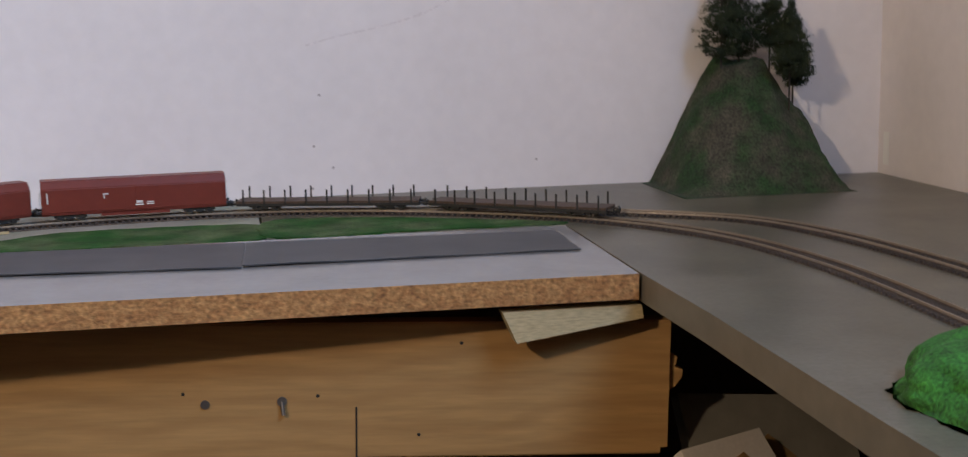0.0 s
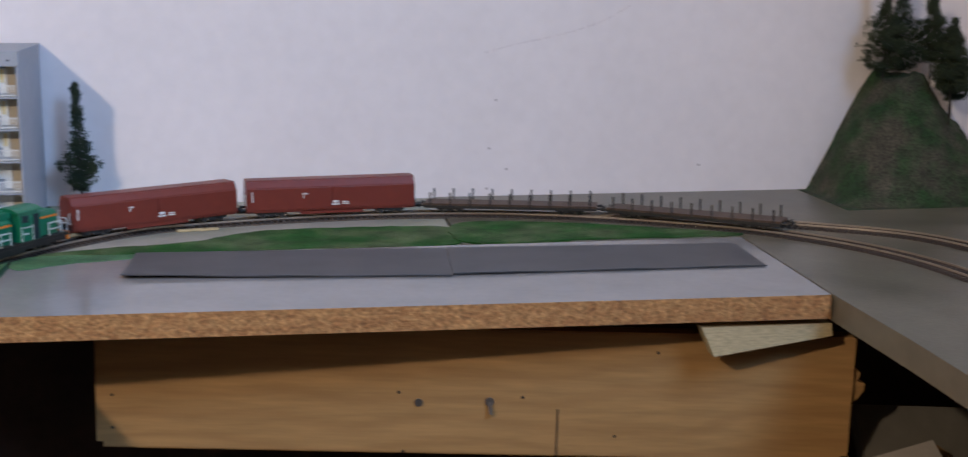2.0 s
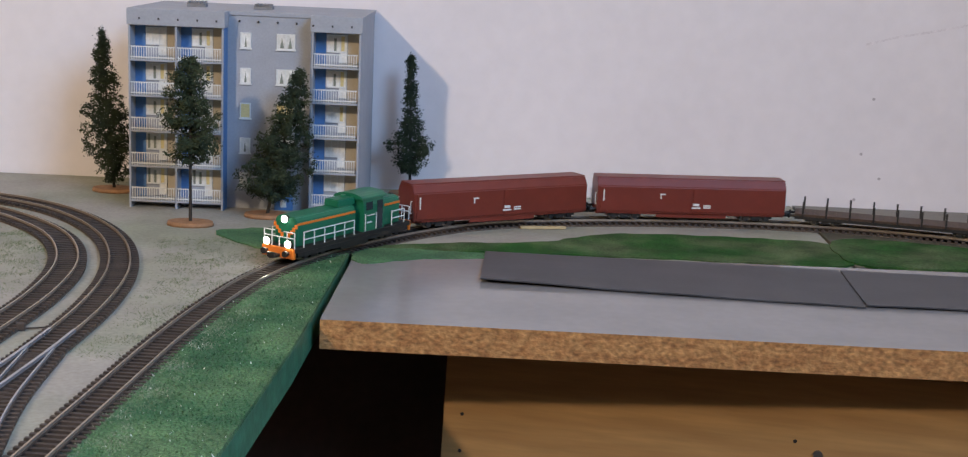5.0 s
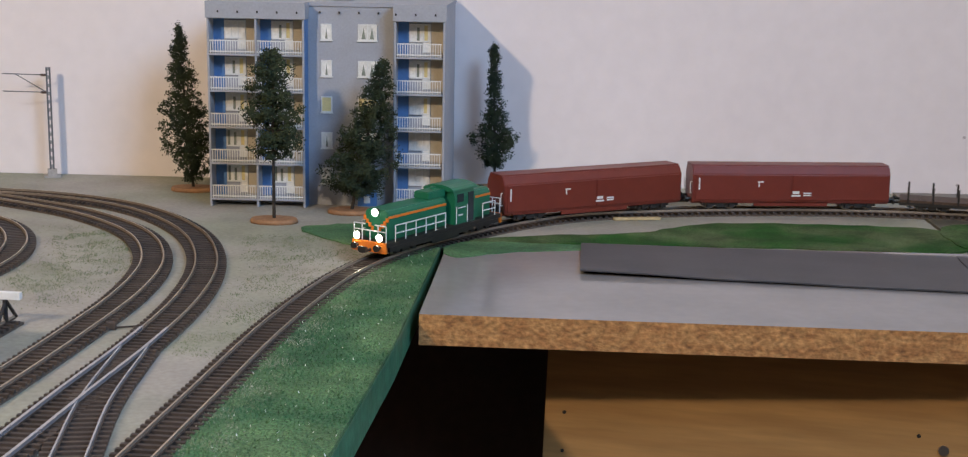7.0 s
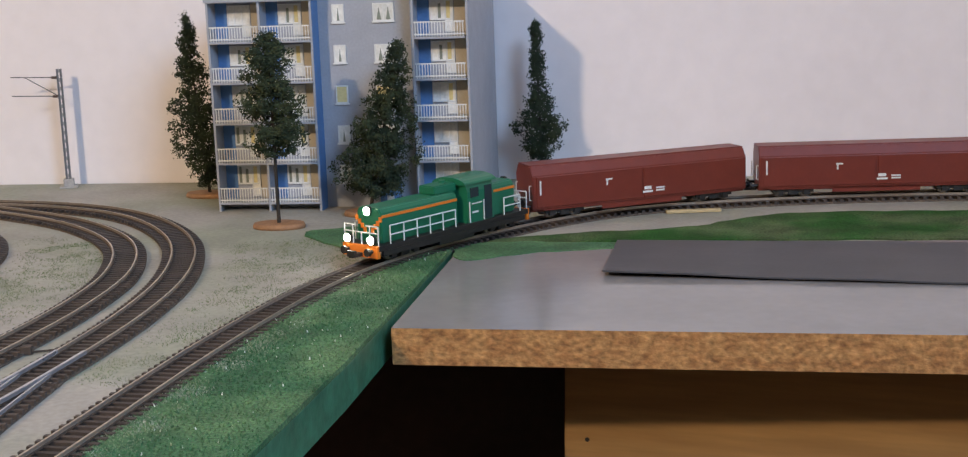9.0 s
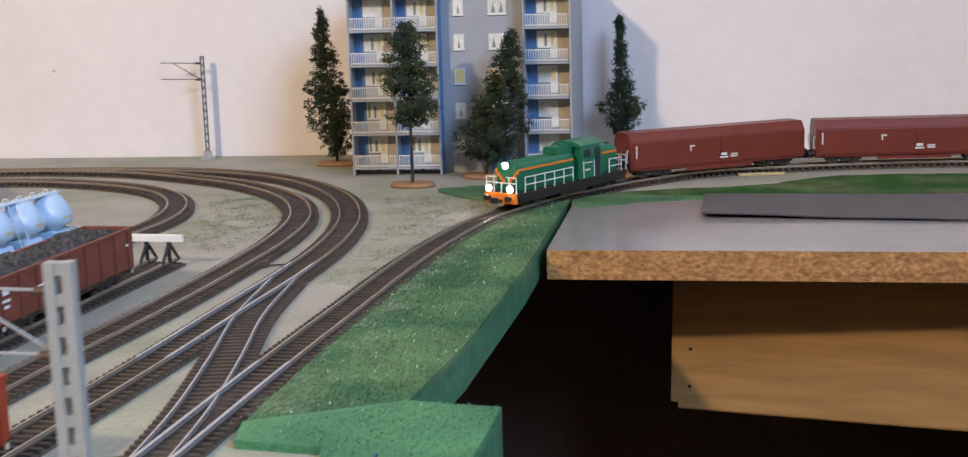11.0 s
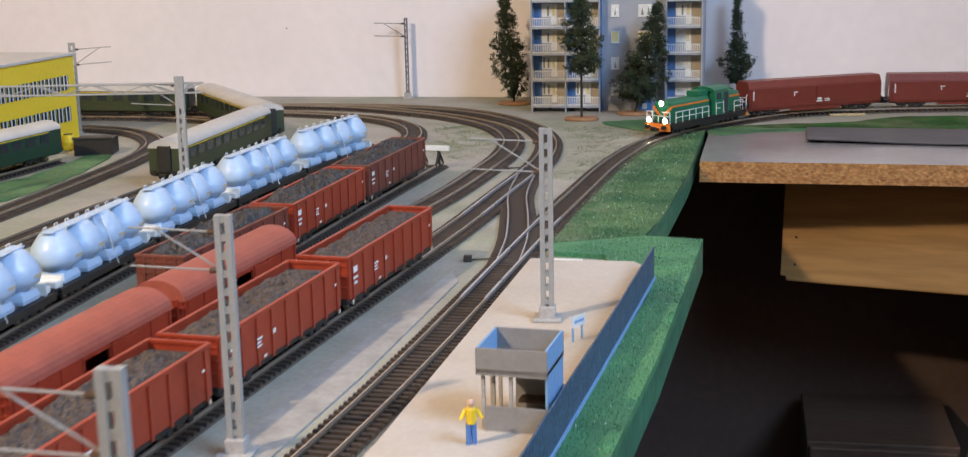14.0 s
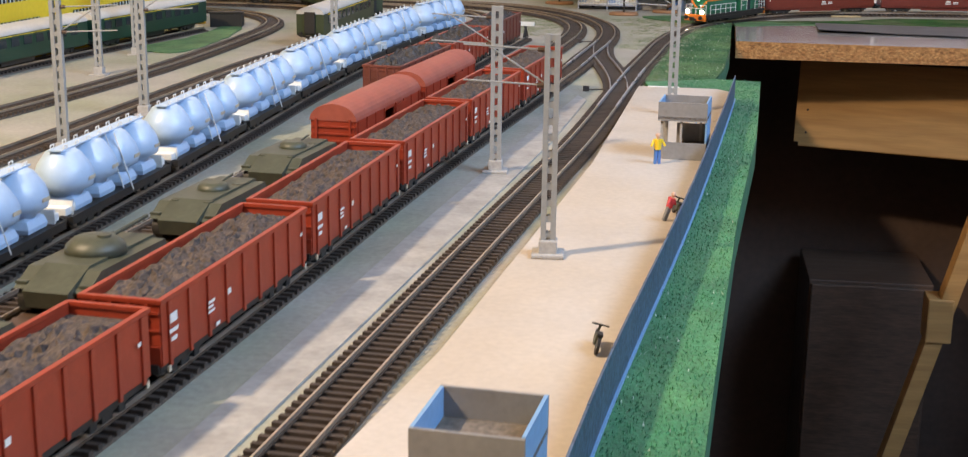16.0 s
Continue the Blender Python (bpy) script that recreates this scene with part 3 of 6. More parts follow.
# ---- open coal wagons ----
def gondola(paint, label, seed, half=0.079, top_z=0.0440, marks=True, coal=M_COAL):
    w, floor = 0.0165, 0.0165
    top = root("coal_wagon", label, "goods wagon", "loaded coal wagons")
    part("floor_plate", box(bmesh.new(), -w, w, -half, half, floor, floor + 0.002), paint, top)
    for s in (-1, 1):
        part("side_wall", box(bmesh.new(), s * w - 0.0006, s * w + 0.0006, -half, half, floor + 0.0005, top_z - 0.001), paint, top)
        part("end_wall", box(bmesh.new(), -w, w, s * half - 0.0005, s * half + 0.0005, floor + 0.0006, top_z - 0.001), paint, top)
    bm = bmesh.new()
    for s in (-1, 1):
        box(bm, s * w - 0.0011, s * w + 0.0013, -half - 0.001, half + 0.001, top_z - 0.002, top_z, 0.0003)
        box(bm, -w, w, s * half - 0.0011, s * half + 0.0013, top_z - 0.0019, top_z + 0.0001, 0.0003)
    part("rim", bm, paint, top)
    bm = bmesh.new()
    box(bm, 0, 0.0011, -0.0011, 0.0011, floor - 0.001, top_z - 0.002, 0.0002)
    rib = mesh_of("side_rib", bm, paint)
    for k in range(9):
        y = -half + 0.006 + k * (2 * half - 0.012) / 8
        for s in (-1, 1):
            shared("side_rib", rib, top, pose(s * (w + 0.0005), y, 0, 0, 0, 0 if s > 0 else 180))
    for s in (-1, 1):
        bm = bmesh.new()
        for x in (-0.011, -0.004, 0.004, 0.011):
            box(bm, x - 0.0008, x + 0.0008, s * half + (0.0004 if s > 0 else -0.0014), s * half + (0.0014 if s > 0 else -0.0004), floor, top_z - 0.002)
        for z in (0.024, 0.031, 0.038):
            box(bm, -w, w, s * half + (0.0004 if s > 0 else -0.0011), s * half + (0.0011 if s > 0 else -0.0004), z, z + 0.001)
        tagged(part("end_stiffening", bm, paint, top), kind="stuff")
    bm = bmesh.new()
    rubble(bm, -w + 0.0006, w - 0.0006, -half + 0.0006, half - 0.0006, top_z - (0.0052 if coal is M_COAL else 0.0045), 0.006 if coal is M_COAL else 0.0095, 16, 72, seed)
    part("coal_load", bm, coal, top, "heap of dark coal lumps")
    bm = bmesh.new()
    box(bm, -0.004, 0.004, -half, half, 0.0135, floor)
    for s in (-1, 1):
        box(bm, s * 0.0150 - 0.0008, s * 0.0150 + 0.0008, -half, half, 0.0135, floor + 0.001)
        box(bm, -0.0155, 0.0155, s * half - 0.0012, s * half + 0.0012, 0.0135, floor + 0.001)
    box(bm, -0.012, 0.008, -0.010, 0.006, 0.0095, 0.0135, 0.0005)
    part("underframe", bm, M_BLACK, top)
    if marks:
        bm = bmesh.new()
        for x in (w + 0.0017, -w - 0.0017):
            bars(bm, x, [(-0.071, 0.033, 0.005, 0.003), (-0.071, 0.029, 0.006, 0.0012), (-0.071, 0.0255, 0.004, 0.0013), (-0.0355, 0.0300, 0.005, 0.0009), (-0.0365, 0.0280, 0.004, 0.0008), (-0.036, 0.0260, 0.005, 0.0008), (-0.0175, 0.0285, 0.0026, 0.0020), (0.069, 0.032, 0.002, 0.0012), (-0.03, 0.0185, 0.003, 0.0012)])
        tagged(part("lettering", bm, M_WHITE, top, "small white painted lettering bars"), kind="stuff")
        for y in (-half + 0.004, half - 0.004):
            for s in (-1, 1):
                bm = bmesh.new()
                box(bm, s * (w + 0.0012) - 0.0004, s * (w + 0.0012) + 0.0004, y - 0.0010, y + 0.0010, 0.0135, 0.0160)
                part("step_plate", bm, M_BEIGE, top, "yellowish corner step plate")
    running_gear(top, half, (-0.052, 0.052))
    return top


g = gondola(M_GONRED, "red ribbed open wagon heaped with brown coal", 3)
g.matrix_basis = on_track(T_TWO, arc(T_TWO, -0.38, 0.708) - 0.158, 0.158)
g2 = gondola(M_GONRED, "red ribbed open wagon heaped with brown coal", 11)
g2.matrix_basis = on_track(T_TWO, arc(T_TWO, -0.39, 0.535) - 0.158, 0.158)
for k in range(2, 7):
    copy_thing(g if k % 2 == 0 else g2, on_track(T_TWO, arc(T_TWO, -0.4, 0.708 - 0.1695 * k) - 0.158, 0.158))
for k, (y, paint, lab) in enumerate(((1.04, M_BROWNRED, "old brown open wagon with a low dark coal load"), (0.872, M_GONRED, "red open wagon heaped with lumpy black coal"), (0.703, M_BROWNRED, "old brown open wagon heaped with lumpy black coal"))):
    q = gondola(paint, lab, 20 + k, top_z=0.0430, coal=M_COALBLACK)
    q.matrix_basis = on_track(T_FOUR, arc(T_FOUR, -0.46, y) - 0.158, 0.158)


# ---- covered vans and armoured vehicles on the third track ----
def covered_van():
    half, w = 0.074, 0.0155
    top = root("covered_van", "red covered goods van with arched roof and open doorway", "goods wagon", "covered vans")
    bm = bmesh.new()
    for s in (-1, 1):
        for y0, y1 in ((-half, -0.013), (0.011, half)):
            part("side_wall", box(bmesh.new(), s * w - 0.0007, s * w + 0.0007, y0, y1, 0.016, 0.042), M_GONRED, top)
        part("door_lintel", box(bmesh.new(), s * w - 0.0007, s * w + 0.0007, -0.013, 0.011, 0.038, 0.042), M_GONRED, top)
        part("end_wall", box(bmesh.new(), -w + 0.0008, w - 0.0008, s * half - 0.0007, s * half + 0.0007, 0.016, 0.042), M_GONRED, top)
    box(bm, -w, w, -half, half, 0.0155, 0.0175)
    part("floor_plate", bm, M_GONRED, top)
    bm = bmesh.new()
    prof = [(0.0168 * math.cos(a), 0.0405 + 0.0115 * math.sin(a)) for a in [math.pi * k / 14 for k in range(15)]]
    prism(bm, prof[::-1], -half - 0.0012, half + 0.0012)
    part("roof", bm, mat("faded_red_roof", (0.34, 0.085, 0.055), 0.55, grain=0.06, scale=300, blotch=0.1, bscale=30), top, "faded red arched roof")
    bm = bmesh.new()
    box(bm, 0, 0.0009, -0.0007, 0.0007, 0.0165, 0.0405)
    rib = mesh_of("side_post", bm, M_GONRED)
    for k in range(8):
        y = (-half + 0.003 + k * 0.019) if k < 4 else (0.0125 + (k - 4) * 0.0195)
        for s in (-1, 1):
            shared("side_post", rib, top, pose(s * (w + 0.0006), y, 0, 0, 0, 0 if s > 0 else 180))
    bm = bmesh.new()
    box(bm, -w, w, -0.0005, 0.0005, 0.0, 0.0012)
    board = mesh_of("end_board", bm, M_GONRED)
    bm = bmesh.new()
    box(bm, -0.0007, 0.0007, -0.0007, 0.0007, 0.0165, 0.042)
    end_post = mesh_of("end_post", bm, M_GONRED)
    for s in (-1, 1):
        for z in (0.021, 0.026, 0.031, 0.036):
            shared("end_board", board, top, pose(0, s * (half + 0.0011), z))
        for x in (-0.012, 0.012):
            shared("end_post", end_post, top, pose(x, s * (half + 0.0013), 0))
    for s in (-1, 1):
        bm = bmesh.new()
        box(bm, s * (w + 0.0014) - 0.0005, s * (w + 0.0014) + 0.0005, 0.0125, 0.037, 0.017, 0.039, 0.0003)
        part("sliding_door", bm, M_GONRED, top)
    bm = bmesh.new()
    for x in (w + 0.0009, -w - 0.0009):
        bars(bm, x, [(-0.060, 0.0235, 0.006, 0.002), (-0.060, 0.0205, 0.004, 0.0015), (-0.045, 0.022, 0.005, 0.003), (0.052, 0.022, 0.006, 0.002)])
    tagged(part("lettering", bm, M_WHITE, top, "small white painted lettering bars"), kind="stuff")
    bm = bmesh.new()
    box(bm, -0.0125, 0.0125, -half, half, 0.013, 0.0155)
    box(bm, -0.008, 0.008, -0.012, 0.012, 0.009, 0.013)
    part("underframe", bm, M_BLACK, top)
    running_gear(top, half, (-0.048, 0.048))
    return top


v = covered_van()
v.matrix_basis = on_track(T_THREE, arc(T_THREE, -0.45, 0.600) - 0.148, 0.148)
copy_thing(v, on_track(T_THREE, arc(T_THREE, -0.46, 0.438) - 0.148, 0.148))


def flat_wagon():
    half = 0.058
    top = root("flat_wagon", "low grey-brown flat wagon under an armoured vehicle", "goods wagon", "flat wagons")
    bm = bmesh.new()
    box(bm, -0.0155, 0.0155, -half, half, 0.0155, 0.0175, 0.0003)
    part("deck", bm, M_DARKWOOD, top)
    bm = bmesh.new()
    for s in (-1, 1):
        box(bm, s * 0.0150 - 0.001, s * 0.0150 + 0.001, -half, half, 0.0130, 0.0154)
        box(bm, -0.0155, 0.0155, s * half - 0.001, s * half + 0.001, 0.013, 0.0154)
    part("side_sill", bm, M_BLACK, top)
    running_gear(top, half, (-0.036, 0.036), 0.0145)
    return top


def armoured_vehicle(label, turret_y, round_turret):
    z = 0.0176
    top = root("armoured_vehicle", label, "model vehicle", "armoured vehicles")
    bm = bmesh.new()
    prof = [(-0.038, z + 0.004), (0.030, z + 0.004), (0.037, z + 0.012), (0.032, z + 0.0165), (-0.022, z + 0.0175), (-0.040, z + 0.011)]
    t = bmesh.new()
    prism(t, prof, -0.0095, 0.0095)
    prism(t, [(-0.036, z + 0.0105), (0.034, z + 0.0105), (0.030, z + 0.0155), (-0.024, z + 0.0165)], -0.0155, 0.0155)
    t.transform(pose(0, 0, 0, 0, 0, 90))
    add(bm, t)
    bmesh.ops.recalc_face_normals(bm, faces=bm.faces[:])
    part("hull", bm, M_ARMY, top)
    for s in (-1, 1):
        bm = bmesh.new()
        loop = []
        for k in range(16):
            a = math.pi * k / 15
            loop.append((0.030 + 0.0055 * math.sin(a), z + 0.0055 - 0.0055 * math.cos(a)))
        for k in range(16):
            a = math.pi * k / 15
            loop.append((-0.030 - 0.0055 * math.sin(a), z + 0.0055 + 0.0055 * math.cos(a)))
        t = bmesh.new()
        prism(t, loop, 0.0098, 0.0145)
        t.transform(pose(0, 0, 0, 0, 0, 90) @ Matrix.Scale(s, 4, (0, 1, 0)))
        add(bm, t)
        bmesh.ops.recalc_face_normals(bm, faces=bm.faces[:])
        track_belt = part("track_belt", bm, M_BLACK, top)
        for k in range(6):
            bm = bmesh.new()
            rod(bm, (s * 0.0140, -0.026 + k * 0.0104, z + 0.0045), (s * 0.0156, -0.026 + k * 0.0104, z + 0.0045), 0.0040, 12)
            part("road_wheel", bm, M_ARMY, track_belt)
    bm = bmesh.new()
    tz = z + 0.0163
    if round_turret:
        lathe(bm, [(0.0125, tz), (0.0120, tz + 0.0035), (0.0085, tz + 0.0065), (0.003, tz + 0.0072)], 20, pose(0, turret_y, 0))
        rod(bm, (0, turret_y + 0.010, tz + 0.0035), (0, turret_y + 0.045, tz + 0.0045), 0.0009, 8)
        rod(bm, (0.004, turret_y, tz + 0.006), (0.004, turret_y, tz + 0.0078), 0.0028, 12)
    else:
        lathe(bm, [(0.0085, tz - 0.0005), (0.0070, tz + 0.0030), (0.0045, tz + 0.0042)], 18, pose(0, turret_y, 0))
        rod(bm, (0, turret_y + 0.005, tz + 0.002), (0, turret_y + 0.024, tz + 0.003), 0.0006, 8)
        for x, y in ((-0.008, -0.022), (0.008, -0.022), (0.0065, 0.016), (-0.0065, 0.018)):
            rod(bm, (x, y, tz - 0.002), (x, y, tz + 0.0008), 0.0026, 12)
    part("turret", bm, M_ARMY, top)
    for s in (-1, 1):
        bm = bmesh.new()
        box(bm, s * 0.0135 - 0.0025, s * 0.0135 + 0.0025, -0.034, 0.031, z + 0.0118, z + 0.0128)
        fender = part("fender", bm, M_ARMY, top)
        for k in range(4):
            bm = bmesh.new()
            box(bm, s * 0.0132 - 0.0018, s * 0.0132 + 0.0018, -0.027 + k * 0.015, -0.017 + k * 0.015, z + 0.0128, z + 0.0150, 0.0004)
            part("stowage_box", bm, M_ARMY, fender)
    return top


fw = flat_wagon()
fw.matrix_basis = on_track(T_THREE, arc(T_THREE, -0.48, 0.272) - 0.116, 0.116)
fw_places = [fw] + [copy_thing(fw, on_track(T_THREE, arc(T_THREE, -0.5, 0.272 - 0.129 * k) - 0.116, 0.116)) for k in (1, 2, 3, 4)]
av = armoured_vehicle("olive drab tracked carrier on a flat wagon", 0.002, False)
av.matrix_basis = fw_places[0].matrix_basis @ pose(0, 0, -0.0021) @ Matrix.Scale(1.12, 4)
copy_thing(av, fw_places[1].matrix_basis @ pose(0, 0.006, -0.0021))
tk = armoured_vehicle("olive drab tank with a round turret on a flat wagon", 0.0, True)
tk.matrix_basis = fw_places[2].matrix_basis @ pose(0, 0.006, -0.0021) @ Matrix.Scale(1.12, 4)
for k in (3, 4):
    copy_thing(tk, fw_places[k].matrix_basis @ pose(0, 0.004, -0.0021))


# ---- cement tank wagons ----
def cement_wagon():
    half = 0.072
    top = root("cement_wagon", "pale blue cement wagon with four domed silos", "goods wagon", "cement wagons")
    bm = bmesh.new()
    box(bm, -0.0145, 0.0145, -half, half, 0.0140, 0.0165, 0.0004)
    for s in (-1, 1):
        box(bm, s * 0.0145 - 0.001, s * 0.0145 + 0.001, -half, half, 0.0125, 0.0172)
    part("underframe", bm, M_BLACK, top)
    bm = bmesh.new()
    lathe(bm, [(0.007, 0.0185), (0.0100, 0.0265), (0.0158, 0.0295), (0.0166, 0.0330), (0.0166, 0.0365), (0.0150, 0.0410), (0.0098, 0.0485), (0.0070, 0.0500), (0.003, 0.0505)], 22)
    silo = mesh_of("silo", bm, M_BLUE, True)
    for k in range(4):
        shared("silo", silo, top, pose(0, -0.0475 + k * 0.0320, 0))
    bm = bmesh.new()
    lathe(bm, [(0.0150, 0.0170), (0.0155, 0.0195), (0.0135, 0.0235), (0.008, 0.0255)], 4, pose(0, 0, 0, 0, 0, 45))
    low = mesh_of("outlet_box", bm, M_BLUE)
    for k in range(4):
        shared("outlet_box", low, top, pose(0, -0.0475 + k * 0.0320, 0))
    bm = bmesh.new()
    box(bm, -0.0042, 0.0042, -0.058, 0.058, 0.0502, 0.0510)
    for k in range(4):
        y = -0.0475 + k * 0.0320
        for d in (-0.006, 0.006):
            box(bm, -0.0042, 0.0042, y + d - 0.0005, y + d + 0.0005, 0.0470, 0.0504)
    part("walkway", bm, M_BLUE, top)
    bm = bmesh.new()
    for k in range(8):
        y = -0.052 + k * 0.0149
        for s in (-1, 1):
            rod(bm, (s * 0.004, y - 0.002, 0.051), (s * 0.004, y - 0.002, 0.0530), 0.00035, 5)
            rod(bm, (s * 0.004, y + 0.002, 0.051), (s * 0.004, y + 0.002, 0.0530), 0.00035, 5)
            rod(bm, (s * 0.004, y - 0.002, 0.0530), (s * 0.004, y + 0.002, 0.0530), 0.00035, 5)
    part("hatch_railing", bm, M_WHITE, top)
    bm = bmesh.new()
    for x in (-0.0155, -0.0115):
        rod(bm, (x + 0.0135 + 0.0165, 0.0005 if x < -0.013 else 0.0045, 0.016), (x + 0.0135 + 0.006, 0.0005 if x < -0.013 else 0.0045, 0.050), 0.0004, 5)
    part("ladder", bm, M_WHITE, top)
    for s in (-1, 1):
        bm = bmesh.new()
        box(bm, -0.0115, 0.0115, s * 0.0685 - 0.0035, s * 0.0685 + 0.0035, 0.0170, 0.0215, 0.0006)
        box(bm, -0.0125, 0.0125, s * 0.0650 - 0.0005, s * 0.0650 + 0.0005, 0.0165, 0.0245)
        part("end_platform", bm, M_WHITE, top, "cream end platform box")
    for s in (-1, 1):
        bm = bmesh.new()
        for k in range(4):
            box(bm, s * 0.0166, s * 0.0169, -0.0475 + k * 0.032 - 0.004, -0.0475 + k * 0.032 + 0.004, 0.0335, 0.0355)
        tagged(part("yellow_lettering", bm, M_BEIGE, top), kind="stuff")
    running_gear(top, half, (-0.045, 0.045), 0.0155)
    return top


cw = cement_wagon()
cw.matrix_basis = on_track(T_CEM, arc(T_CEM, -0.55, 1.155) - 0.146, 0.146)
for k in range(1, 8):
    copy_thing(cw, on_track(T_CEM, arc(T_CEM, -0.58, 1.155 - 0.1525 * k) - 0.146, 0.146))


# ---- the goods train on the main track ----
def sliding_wall_wagon():
    half, w = 0.094, 0.0165
    top = root("sliding_wall_wagon", "brown-red goods van with smooth sides and angled roof", "goods wagon", "vans of the goods train")
    bm = bmesh.new()
    prism(bm, [(-w, 0.0145), (w, 0.0145), (w, 0.0405), (0.0120, 0.0480), (-0.0120, 0.0480), (-w, 0.0405)], -half, half)
    bmesh.ops.bevel(bm, geom=bm.edges[:], offset=0.0007, segments=2, affect="EDGES")
    part("body", bm, M_VANRED, top)
    bm = bmesh.new()
    box(bm, -0.0105, 0.0105, -half - 0.0003, half + 0.0003, 0.0479, 0.0487, 0.0003)
    part("roof", bm, M_VANRED, top)
    for s in (-1, 1):
        for y0, y1 in ((-half + 0.003, -0.001), (0.001, half - 0.003)):
            bm = bmesh.new()
            box(bm, s * (w + 0.0004) - 0.0005, s * (w + 0.0004) + 0.0005, y0, y1, 0.0165, 0.0400, 0.0003)
            part("sliding_wall", bm, M_VANRED, top)
        bm = bmesh.new()
        bars(bm, s * (w + 0.0009), [(-0.03, 0.0330, 0.0045, 0.001), (-0.0315, 0.0290, 0.001, 0.004), (0.004, 0.0225, 0.005, 0.002), (0.004, 0.0200, 0.007, 0.0012), (0.015, 0.0225, 0.006, 0.001), (0.015, 0.0205, 0.006, 0.001), (-half + 0.006, 0.026, 0.001, 0.009)])
        tagged(part("lettering", bm, M_WHITE, top, "small white painted lettering bars"), kind="stuff")
        bm = bmesh.new()
        for x in (-0.013, 0.013):
            rod(bm, (x, s * (half + 0.0015), 0.022), (x, s * (half + 0.0015), 0.033), 0.0004, 6)
            for z in (0.022, 0.033):
                rod(bm, (x, s * half, z), (x, s * (half + 0.0015), z), 0.0004, 6)
        part("grab_rail", bm, M_WHITE, top)
    bm = bmesh.new()
    box(bm, -0.0125, 0.0125, -half, half, 0.0125, 0.0145)
    for s in (-1, 1):
        prism(bm, [(s * 0.0150 - 0.0006, 0.0135), (s * 0.0150 + 0.0006, 0.0135), (s * 0.0150 + 0.0006, 0.0150), (s * 0.0150 - 0.0006, 0.0150)], -0.085, 0.085)
        box(bm, s * 0.0150 - 0.0006, s * 0.0150 + 0.0006, -0.035, 0.035, 0.0105, 0.0145)
    part("underframe", bm, M_VANRED, top)
    running_gear(top, half, (-0.066, 0.066))
    return top


